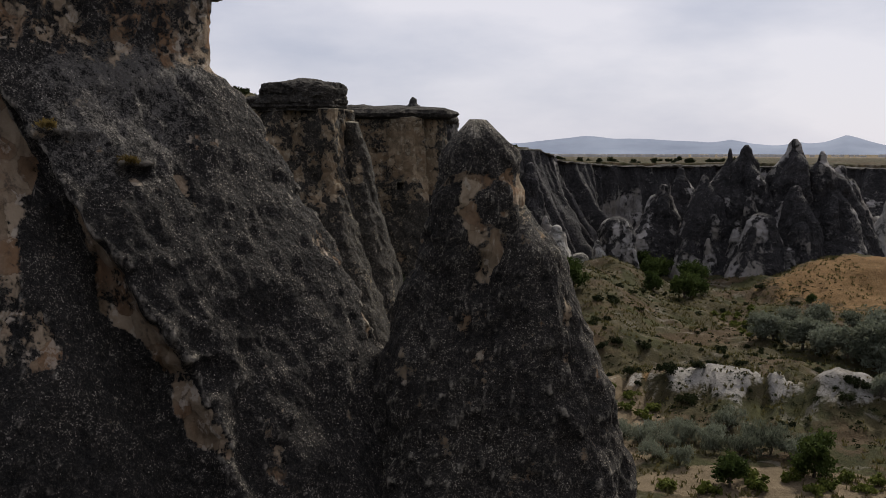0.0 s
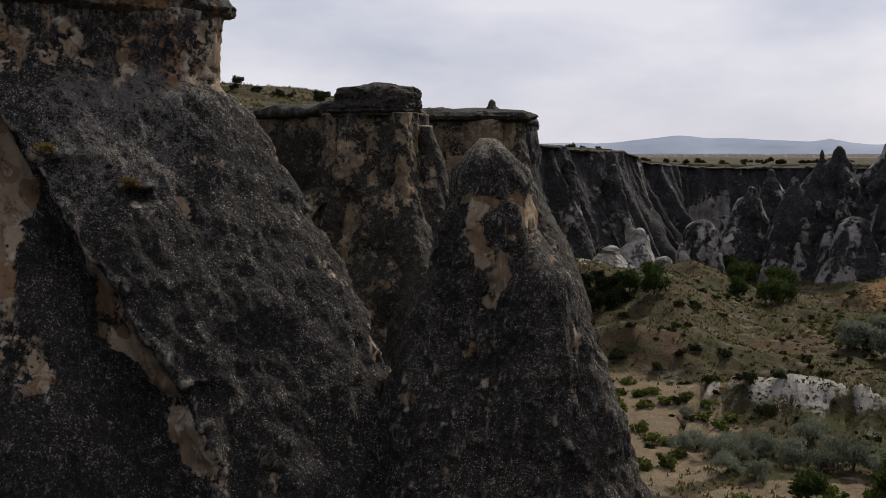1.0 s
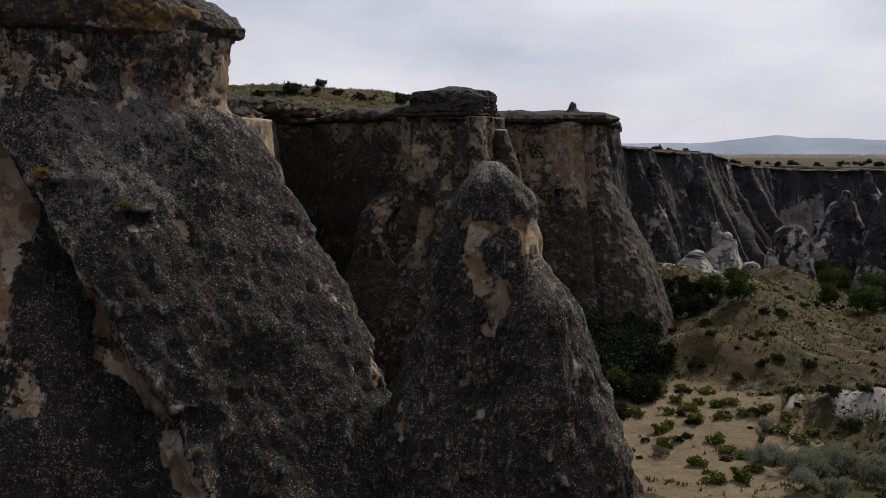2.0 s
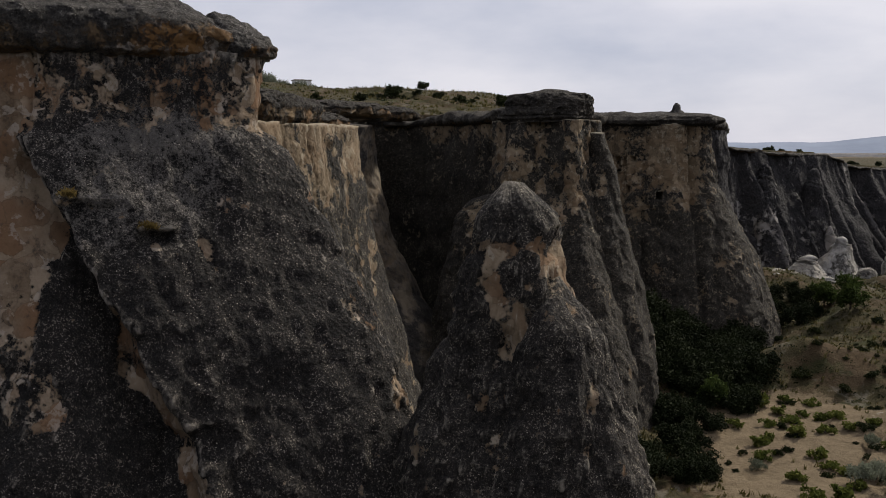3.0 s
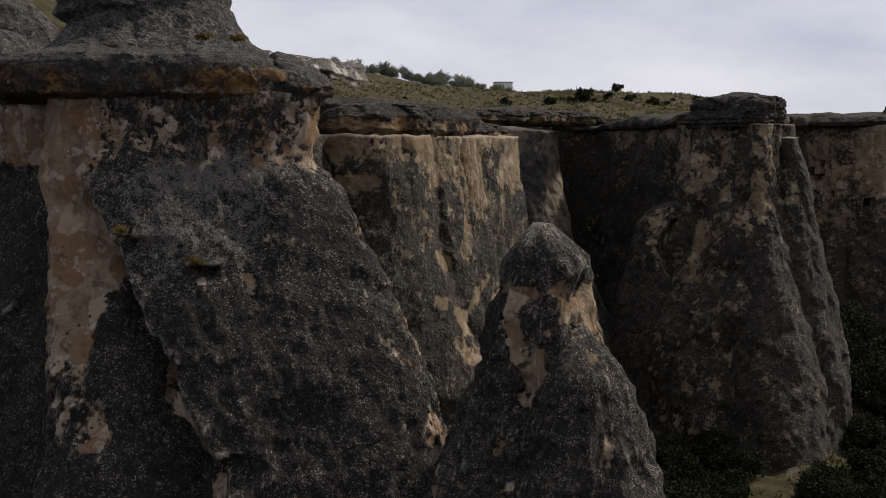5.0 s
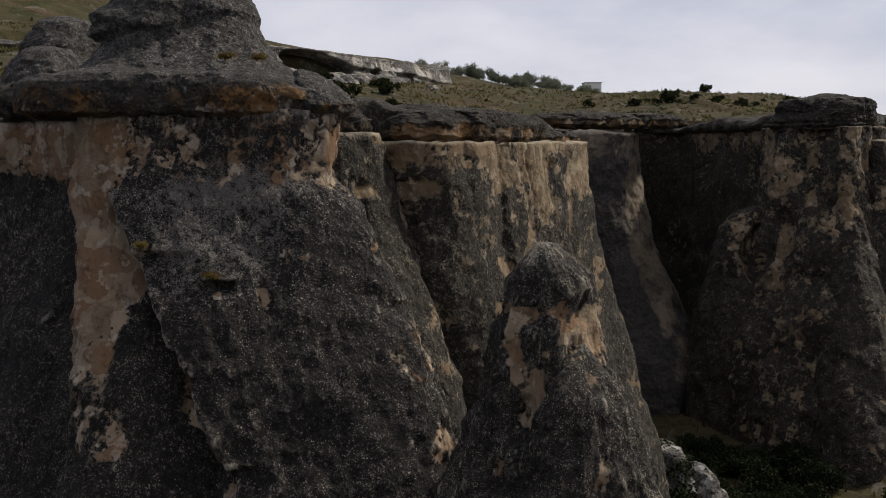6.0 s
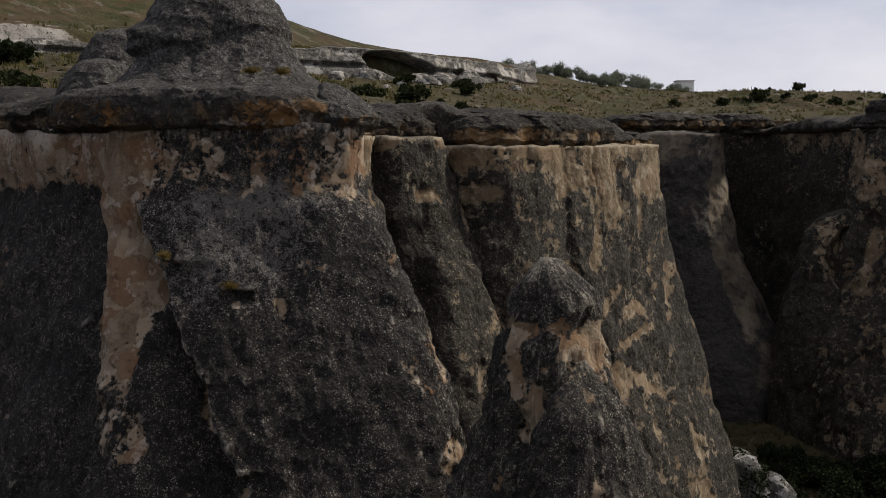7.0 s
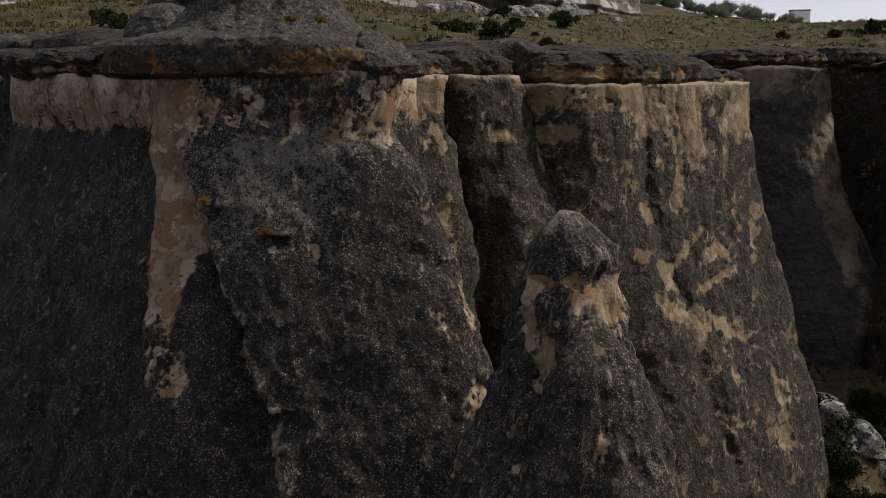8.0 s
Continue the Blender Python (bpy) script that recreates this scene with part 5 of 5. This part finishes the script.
    if raised > 0:
        limbs.append(([(0, 0, -0.2), (0.04, 0.02, raised * 0.5), (0, 0, raised)], trunk * 1.3, trunk * 0.8))
    else:
        limbs.append(([(0, 0, -0.15), (0.03, 0.02, height_m * 0.2), (0.0, 0.05, height_m * 0.4)], trunk, trunk * 0.5))
    root = new(name)
    tagged(root, label, category, group)
    for nm, me in ((stem_name, limb_mesh(stem_name, limbs, bark)), (leaf_name, leaf_mesh(leaf_name, blobs, n, size, mat, seed, narrow, 0.45, upright))):
        o = new(nm, me)
        o.parent = root
    return root


def ground_z(x, y):
    return float(height(np.array([float(x)]), np.array([float(y)]))[0])


def scatter(models, places, sizes, seed, sink=0.05):
    """Each model stands at its first place; the rest are copies, turned and scaled."""
    rnd = random.Random(seed)
    used = set()
    zs = height(np.array([float(p[0]) for p in places]), np.array([float(p[1]) for p in places]))
    for i, p in enumerate(places):
        mdl = models[i % len(models)]
        k = sizes[0] + (sizes[1] - sizes[0]) * rnd.random()
        if len(p) > 2:
            k = p[2]
        m = Matrix.LocRotScale((p[0], p[1], float(zs[i]) - sink), Euler((0, 0, rnd.random() * 6.28)), (k, k, k * (0.9 + 0.2 * rnd.random())))
        if mdl.name in used:
            copy_thing(mdl, m)
        else:
            used.add(mdl.name)
            mdl.matrix_basis = m


def kinds(count, *args, **kw):
    return [plant(*args[:6], args[6], args[7] + i, *args[8:], **kw) for i in range(count)]


VINES = [(10.1, 114.6), (12.7, 114.1), (7.4, 111.9), (11.7, 110.6), (10.2, 107.1), (10.8, 102.3), (13.3, 104.2), (14.6, 108.5), (15.9, 105.5), (17.9, 106.1), (19.7, 103.0), (21.6, 100.2), (12.3, 96.9), (13.0, 94.2),
         (14.5, 93.4), (10.1, 90.8), (11.1, 85.9), (13.2, 86.7), (14.9, 89.2), (8.0, 105.5), (9.4, 110.6), (13.3, 108.8), (7.2, 114.2), (18.9, 99.8), (8.1, 101.4), (7.6, 96.3), (7.0, 100.5), (5.0, 104.1), (6.0, 114.6)]
VINES_NEAR = [(18.0, 77.5), (20.8, 76.7), (24.8, 79.8), (25.4, 78.0), (28.4, 80.2), (29.9, 81.3), (30.9, 77.7), (33.4, 80.5), (33.7, 78.0), (35.5, 79.5), (20.1, 97.9), (29.3, 77.0)]
scatter(kinds(3, "grape_vine", 0.95, 0.95, 5, 330, 0.15, vine_leaf, 300, "low green grapevine bush on bare pale soil", "vine", "vines of the vineyard", stems=3, trunk=0.06), VINES + VINES_NEAR, (0.85, 1.25), 1)
rows_far = [(44 + 1.9 * i + 0.5 * (j % 2), 141 + 2.4 * j) for j in range(10) for i in range(5)]
scatter(kinds(2, "young_vine", 0.7, 0.55, 3, 120, 0.14, vine_leaf, 310, "small green vine in a far vineyard row", "vine", "vines of the far plot", stems=2, trunk=0.04), rows_far, (0.8, 1.3), 2)
SILVER = [(16.6, 92.7), (18.0, 89.3), (20.1, 87.8), (22.3, 89.1), (24.7, 89.4), (26.2, 86.3), (18.2, 84.8), (20.1, 83.0), (17.2, 101.6, 0.7), (27.0, 92.8), (7.0, 93.2, 0.7), (28.1, 89.1), (30.2, 84.8), (32.5, 85.8), (21.5, 91.2), (24, 86.5), (15.2, 90.5), (29, 86.5), (19.2, 91.5), (42.9, 96.3)]
scatter(kinds(4, "silver_shrub", 2.3, 1.5, 8, 1500, 0.17, silver_leaf, 320, "feathery silver-grey wild olive shrub on the valley floor", "shrub", "silver shrubs", stems=7, trunk=0.05, narrow=0.22, upright=0.9, low=0.2), SILVER, (0.8, 1.2), 3)
OLIVES = [(44.6, 137.8), (46.5, 139.5), (48.7, 134.0), (51.3, 132.8), (51.7, 126.2), (53.5, 123.7), (53.7, 120.7), (53.3, 153.1, 0.8), (56.7, 150.3, 0.8), (61.8, 149.3, 0.8), (57, 131), (56, 126), (60, 134), (50, 129), (59, 124), (63, 128), (48, 152, 0.7)]
scatter(kinds(3, "olive_tree", 4.2, 2.6, 9, 2600, 0.22, silver_leaf, 330, "rounded grey-green olive tree in the valley grove", "tree", "olive grove", stems=7, trunk=0.16, narrow=0.4, raised=0.7, stem_name="trunk", leaf_name="crown"), OLIVES, (0.85, 1.2), 4)
TREES = [(17.0, 158.9), (20.0, 152.9), (42.1, 173.4, 1.15), (23.0, 78.2, 0.8), (30.7, 80.7, 0.8), (45.0, 177, 0.9), (2.6, 107.7, 0.85), (38, 180, 0.8), (47, 186, 1.1), (43.5, 199, 1.2), (41.5, 204, 1.2), (40, 192, 0.8), (61.7, 166.5, 0.5)]
scatter(kinds(3, "fruit_tree", 4.2, 2.3, 9, 2600, 0.19, tree_leaf, 340, "dense dark green broadleaf tree on the valley floor", "tree", "valley trees", stems=7, trunk=0.14, raised=0.6, stem_name="trunk", leaf_name="crown"), TREES, (0.85, 1.1), 5)
_rnd = random.Random(7)
SCRUB = [(11.7, 119.5), (16.3, 117.2), (20.7, 108.9), (24.8, 99.6), (19.0, 118.6), (21.2, 120.4), (23.9, 105.1), (25.7, 150.0), (13.6, 122.9), (6.9, 122.5), (10.1, 146.7), (27.1, 104.5), (24.4, 120.2), (34.4, 121.9), (23.0, 147.6), (25.5, 148.7)]
SCRUB += [(_rnd.uniform(2, 60), _rnd.uniform(92, 178), _rnd.uniform(0.3, 0.8)) for _ in range(190)]
scatter(kinds(3, "scrub_bush", 1.0, 1.1, 6, 520, 0.13, dark_leaf, 350, "low dark thorny scrub bush on the dry slope", "shrub", "scrub of the slopes", stems=4, trunk=0.04), SCRUB, (0.7, 1.15), 6)
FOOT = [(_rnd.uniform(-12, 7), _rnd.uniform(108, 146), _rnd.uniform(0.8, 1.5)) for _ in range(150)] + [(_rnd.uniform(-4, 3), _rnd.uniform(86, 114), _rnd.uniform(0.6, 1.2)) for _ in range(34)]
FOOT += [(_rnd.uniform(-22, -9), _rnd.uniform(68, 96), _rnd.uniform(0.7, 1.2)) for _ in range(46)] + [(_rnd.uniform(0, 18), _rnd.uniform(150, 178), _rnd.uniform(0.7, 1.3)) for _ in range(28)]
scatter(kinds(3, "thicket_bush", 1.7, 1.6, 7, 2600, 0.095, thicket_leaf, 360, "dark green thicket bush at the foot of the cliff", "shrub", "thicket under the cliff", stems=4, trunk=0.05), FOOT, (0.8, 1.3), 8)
RIMB = [(-29.5, 46.5, 0.8), (-29, 50.5, 0.7), (-65.1, 103.3, 1.5), (-70.3, 108.2, 1.6), (-52.8, 133.8, 1.4), (-48.4, 139.7), (-42.0, 146.0), (-38.7, 145.5), (-36.3, 149.9), (-47.0, 144.2), (-48.9, 145.4), (-45.2, 144.6), (-39.9, 150), (-36.0, 155.4), (-32.7, 162.7), (-41, 33, 1.3), (-34.4, 30.2, 0.8), (-74.5, 50.2, 1.5),
        (-66, 95, 1.5), (-42, 100, 1.0), (-50, 70, 0.9), (-72, 99, 1.7), (-37, 61, 0.8), (-30, 58, 0.6), (-26, 150, 0.8), (-18, 165, 0.7)]
RIMB += [(_rnd.uniform(-75, -20), _rnd.uniform(30, 240), _rnd.uniform(0.4, 0.9)) for _ in range(46)]
scatter(kinds(3, "rim_bush", 1.1, 1.0, 6, 520, 0.14, dark_leaf, 370, "small dark bush on the grassy plateau rim", "shrub", "bushes of the plateau", stems=4, trunk=0.04), RIMB, (0.7, 1.2), 9)
SKY = [(-120 + 1.15 * i + _rnd.uniform(-1, 1), 186 + 0.35 * i + _rnd.uniform(-5, 6), _rnd.uniform(0.7, 1.15)) for i in range(38)] + [(-114 + 1.3 * i + _rnd.uniform(-1.5, 1.5), 196 + 0.9 * i + _rnd.uniform(-6, 8), _rnd.uniform(0.7, 1.1)) for i in range(26)] + [(_rnd.uniform(-104, -84), _rnd.uniform(203, 232), _rnd.uniform(0.7, 1.1)) for i in range(34)]
scatter(kinds(3, "steppe_shrub", 3.0, 1.9, 8, 1300, 0.24, silver_leaf, 380, "tall feathery silver-green shrub on the skyline", "shrub", "shrubs of the skyline", stems=7, trunk=0.05, narrow=0.2, upright=1.2, low=0.2), SKY, (0.8, 1.2), 10)
FARB = [(_rnd.uniform(-8, 8) + i * 1.7, 210 + i * 1.5 + _rnd.uniform(8, 40), _rnd.uniform(0.4, 1.1)) for i in range(60)]
scatter(kinds(2, "far_bush", 1.4, 1.4, 5, 320, 0.22, dark_leaf, 390, "dark bush on the far plateau edge", "shrub", "bushes of the far plateau", stems=3, trunk=0.04), FARB, (0.8, 1.3), 11)


def build_grass():
    """Tufts of dry grass over the plateau and the valley floor."""
    rng = np.random.default_rng(5)
    xs = np.concatenate([rng.uniform(-95, -14, 15000), rng.uniform(-4, 75, 12000), rng.uniform(-24, 6, 2500)])
    ys = np.concatenate([rng.uniform(22, 215, 15000), rng.uniform(74, 195, 12000), rng.uniform(60, 148, 2500)])
    d, _ = rim_distance(xs, ys)
    plot = np.hypot((xs - 10) / 10, (ys - 100) / 15) < 1
    keep = ((d > 3.5) | (d < -2)) & (fbm(xs * 0.15, ys * 0.15, 0, 3, 61) + rng.uniform(-0.5, 0.5, len(xs)) > -0.1) & ~(plot & (rng.random(len(xs)) > 0.06))
    xs, ys = xs[keep], ys[keep]
    zs = height(xs, ys)
    n = len(xs)
    v = []
    for k in range(4):
        a = rng.uniform(0, 2 * np.pi, n)
        h = rng.uniform(0.16, 0.5, n)
        w = rng.uniform(0.05, 0.14, n)
        ox, oy = rng.normal(0, 0.12, n), rng.normal(0, 0.12, n)
        lx, ly = rng.normal(0, 0.15, n), rng.normal(0, 0.15, n)
        v.append(np.stack([np.stack([xs + ox - w * np.cos(a), ys + oy - w * np.sin(a), zs - 0.03], -1), np.stack([xs + ox + w * np.cos(a), ys + oy + w * np.sin(a), zs - 0.03], -1), np.stack([xs + ox + lx, ys + oy + ly, zs + h], -1)], 1))
    v = np.concatenate(v).reshape(-1, 3)
    me = mesh_of("dry_grass", v, np.arange(len(v)).reshape(-1, 3), grass_leaf, None, False)
    tagged(new("dry_grass", me), "dry yellow-green grass tufts over the slopes", "grass", kind="stuff")


build_grass()


def build_mats():
    """Low mats of dark scrub, too many to count."""
    rng = np.random.default_rng(6)
    n = 5200
    xs = np.concatenate([rng.uniform(-2, 75, 3600), rng.uniform(-90, -22, 1600)])
    ys = np.concatenate([rng.uniform(86, 195, 3600), rng.uniform(24, 215, 1600)])
    d, _ = rim_distance(xs, ys)
    plot = np.hypot((xs - 10.5) / 10.5, (ys - 99) / 17) < 1.05
    keep = ((d > 4) | (d < -3)) & ~plot & (fbm(xs * 0.12, ys * 0.12, 0, 3, 62) + rng.uniform(-0.4, 0.4, n) > -0.05)
    xs, ys = xs[keep], ys[keep]
    zs = height(xs, ys)
    k = 16
    r = np.repeat(rng.uniform(0.15, 0.55, len(xs)), k)
    c = np.stack([np.repeat(xs, k), np.repeat(ys, k), np.repeat(zs, k)], 1)
    e = rng.normal(size=(len(c), 3)) * np.stack([r * 0.6, r * 0.6, r * 0.3], 1)
    e[:, 2] = np.abs(e[:, 2])
    c = c + e
    a = rng.normal(size=c.shape)
    a /= np.linalg.norm(a, axis=1)[:, None]
    b = np.cross(a, rng.normal(size=c.shape))
    b /= np.linalg.norm(b, axis=1)[:, None]
    w = rng.uniform(0.07, 0.16, len(c))[:, None]
    v = np.stack([c - a * w, c + b * w * 0.6, c + a * w, c - b * w * 0.6], 1).reshape(-1, 3)
    me = mesh_of("scrub_mat", v, np.arange(len(v)).reshape(-1, 4), dark_leaf, None, False)
    tagged(new("scrub_mat", me), "low dark scrub mats scattered over dry slopes", "scrub", kind="stuff")


build_mats()


# ---- the pale outcrop with its cave, on the plateau ----
def build_outcrop():
    ys = np.arange(38, 176, 0.35)
    xs = outcrop_x(ys)
    k = np.hanning(23)
    k /= k.sum()
    xs = np.convolve(np.pad(xs, 11, mode="edge"), k, "valid")
    lo, hi = height(xs + 2.0, ys) - 0.6, height(xs - 4.0, ys) + 0.25 + 0.5 * fbm(ys * 0.12, 0, 0, 3, 63)
    hi = np.maximum(lo + (hi - lo) * np.interp(ys, [38, 78, 94], [0.55, 0.55, 1.0]), lo + 1.0)
    rows = 46
    t = np.linspace(0, 1, rows)[:, None]
    up = np.minimum(t / 0.75, 1)
    back = np.maximum(t - 0.75, 0) / 0.25
    Z = lo + (hi - lo) * up - 0.4 * back
    off = 1.5 * (1 - up) ** 1.5 - 6.0 * back + 0.5 * val(0 * Z, 0 * Z, Z * 1.7, 64) * (1 - back) + 1.3 * fbm(ys * 0.16 + 0 * Z, Z * 0.25, 0, 4, 65) * (1 - back)
    cave = smooth(1.25, 0.85, np.sqrt(((ys - 104.3) / 5.2) ** 2 + ((Z - 43.1 + 0.16 * (ys - 104)) / 1.45) ** 2))
    door = (np.abs(ys - 126) < 0.9) & (np.abs(Z - 42.4) < 0.9)
    small = smooth(1.2, 0.8, np.sqrt(((ys - 116.5) / 1.8) ** 2 + ((Z - 42.7) / 0.9) ** 2))
    off = off - 4.5 * cave - 2.2 * door - 2.0 * small
    X, Y = xs + off, ys + 0 * Z + 0.25 * fbm(ys * 0.5, Z, 0, 3, 66)
    bare = 0.45 + 0.35 * fbm(X * 0.2, Y * 0.2, Z * 0.5, 4, 67) - 0.25 * back
    me = mesh_of("pale_outcrop", np.stack([X, Y, Z], -1).reshape(-1, 3), grid_faces(rows, len(ys), False), pale_tuff, bare.ravel())
    thing("pale_outcrop", me, "low pale layered rock outcrop with a dark cave mouth", "rock outcrop")


build_outcrop()
BOULDERS = [(-75.2, 109.5, 1.9, 1.0), (-74.2, 115.0, 1.5, 1.7), (-77.6, 97.6, 1.4, 1.2), (-78.2, 94.1, 1.1, 0.7), (-74.6, 105.5, 2.3, 1.1), (-75.8, 90.8, 0.9, 0.6), (-72.0, 112.4, 1.6, 0.8), (-77.0, 99.3, 1.0, 0.7), (-71.4, 98.0, 0.7, 0.5), (-70.2, 94, 0.5, 0.35), (-68.8, 118.4, 1.2, 0.6)]
for i, (x, y, r, h) in enumerate(BOULDERS):
    z = ground_z(x, y) - 0.3
    thing("boulder", loft("boulder", [(z + h + 0.3, x, y, r * 0.25, r * 0.2, 30 * i, 2), (z + h * 0.9 + 0.3, x, y, r * 0.6, r * 0.5, 30 * i, 2.4), (z + h * 0.5, x, y, r, r * 0.8, 30 * i, 2.8), (z, x, y, r * 1.05, r * 0.9, 30 * i, 2.6)], pale_tuff, 60, 40, 0.15, 0.6, 0.3, 0.8, 0.08, 2, 200 + i, level(0.5, 0.3), soften=1),
          "angular pale boulder fallen below the cave outcrop", "boulder", "boulders by the cave")
for i, (x, y, r, h) in enumerate([(-17.6, 74.2, 1.9, 2.6), (-15.6, 75.2, 1.4, 1.8), (-19.0, 76.0, 1.5, 3.0), (-14.2, 76.5, 1.2, 1.2), (-12.6, 75.6, 0.9, 0.9)]):
    z = ground_z(x, y) - 0.5
    thing("boulder", loft("boulder", [(z + h + 0.5, x, y, r * 0.25, r * 0.2, 30 * i, 2), (z + h * 0.9 + 0.5, x, y, r * 0.6, r * 0.45, 25 * i, 2.4), (z + h * 0.5, x, y, r, r * 0.7, 25 * i, 2.6), (z, x, y, r * 1.25, r, 25 * i, 2.4)], pale_tuff, 90, 60, 0.2, 0.6, 0.35, 0.8, 0.1, 2, 220 + i, level(0.42 if i != 2 else 0.1, 0.35), soften=1),
          "pale weathered boulder among bushes at the cliff foot", "boulder", "boulders at the cliff foot")


# ---- the hut on the skyline ----
def box_mesh(name, lo, hi, mat, bevel=0.03):
    bm = bmesh.new()
    bmesh.ops.create_cube(bm, size=1.0)
    for v in bm.verts:
        v.co = Vector([lo[k] + (v.co[k] + 0.5) * (hi[k] - lo[k]) for k in range(3)])
    bmesh.ops.bevel(bm, geom=bm.edges[:], offset=bevel, segments=1, affect="EDGES")
    me = bpy.data.meshes.new(name)
    bm.to_mesh(me)
    bm.free()
    me.materials.append(mat)
    return me


def plain(name, lo, hi, scale=3.0, rough=0.9):
    m, nt, b = nodes_of(name)
    nt.links.new(ramp_node(nt, noise_node(nt, scale, 6, 0.65), [(0.3, lo), (0.7, hi)]), b.inputs["Base Color"])
    b.inputs["Roughness"].default_value = rough
    return m


hut_plaster = plain("hut_plaster", (0.55, 0.53, 0.5), (0.72, 0.7, 0.67), 1.2)
hut_dark = plain("hut_dark", (0.02, 0.02, 0.02), (0.035, 0.033, 0.03))
hut_roof = plain("hut_roof", (0.12, 0.085, 0.07), (0.2, 0.15, 0.12))
hut = new("hut")
tagged(hut, "small white plastered flat-roofed hut among shrubs", "hut")
hx, hy = -106.7, 251.1
hut.matrix_basis = pose(hx, hy, ground_z(hx, hy) - 0.4, 0, 0, 219)


def hut_part(name, lo, hi, mat, bevel=0.03):
    o = new(name, box_mesh(name, lo, hi, mat, bevel))
    o.parent = hut
    return o


W, L, H = 4.4, 3.4, 4.3
for nm, lo, hi in (("wall", (0, 0, 0), (W, 0.3, 1.3)), ("wall", (0, 0, 2.1), (W, 0.3, H)), ("wall", (0, 0, 1.3), (W - 1.6, 0.3, 2.1)), ("wall", (W - 0.9, 0, 1.3), (W, 0.3, 2.1)),
                   ("wall", (0, 0.3, 0), (0.3, 1.0, H)), ("wall", (0, 1.9, 0), (0.3, L, H)), ("wall", (0, 1.0, 2.6), (0.3, 1.9, H)), ("wall", (0.3, L - 0.3, 0), (W, L, H)), ("wall", (W - 0.3, 0.3, 0), (W, L - 0.3, H))):
    hut_part(nm, lo, hi, hut_plaster, 0.02)
hut_part("roof", (-0.15, -0.15, H), (W + 0.15, L + 0.15, H + 0.22), hut_roof)
hut_part("door", (0.12, 1.0, 0.3), (0.2, 1.9, 2.6), hut_dark)
hut_part("window", (W - 1.6, 0.14, 1.3), (W - 0.9, 0.2, 2.1), hut_dark)
hut_part("floor", (0.3, 0.3, 0.2), (W - 0.3, L - 0.3, 0.4), hut_plaster)


# ---- the far town on the plain ----
def build_town():
    rng = np.random.default_rng(12)
    m = plain("town_walls", (0.4, 0.38, 0.36), (0.6, 0.58, 0.55), 0.02)
    verts, faces = [], []
    n = 640
    az = np.radians(np.where(np.arange(n) < 480, rng.uniform(3.5, 13.5, n), rng.uniform(-8, 26, n)))
    r = rng.uniform(1300, 2300, n)
    xs, ys = r * np.sin(az), r * np.cos(az)
    zs = height(xs, ys) - 0.5
    for x, y, z in zip(xs.tolist(), ys.tolist(), zs.tolist()):
        w, l, h = rng.uniform(5, 10), rng.uniform(5, 10), rng.uniform(2.5, 4.5)
        b = len(verts)
        verts += [(x + sx * w / 2, y + sy * l / 2, z + sz * h) for sz in (0, 1) for sx, sy in ((-1, -1), (1, -1), (1, 1), (-1, 1))]
        faces += [(b, b + 1, b + 5, b + 4), (b + 1, b + 2, b + 6, b + 5), (b + 2, b + 3, b + 7, b + 6), (b + 3, b, b + 4, b + 7), (b + 4, b + 5, b + 6, b + 7)]
    me = mesh_of("far_town", verts, faces, m, None, False)
    tagged(new("far_town", me), "pale houses of a far town on the plain", "town", kind="stuff")


build_town()

# ---- lichen and grass tufts on the fin ----
for i, (x, y, z, r) in enumerate([(-5.88, 18.72, 29.82, 0.3), (-7.05, 17.95, 30.46, 0.2), (-6.9, 20.3, 34.45, 0.3), (-6.3, 20.7, 34.42, 0.26)]):
    me = leaf_mesh("grass_tuft", [(x, y, z, r, r * 0.5, 0.08), (x + 0.1, y, z, r * 0.6, r * 0.5, 0.07)], 260, 0.045, dry_leaf, 400 + i, 0.3, 0.2, 0.5)
    thing("grass_tuft", me, "small ochre dry grass tuft on a rock ledge", "grass tuft", "tufts on the fin")
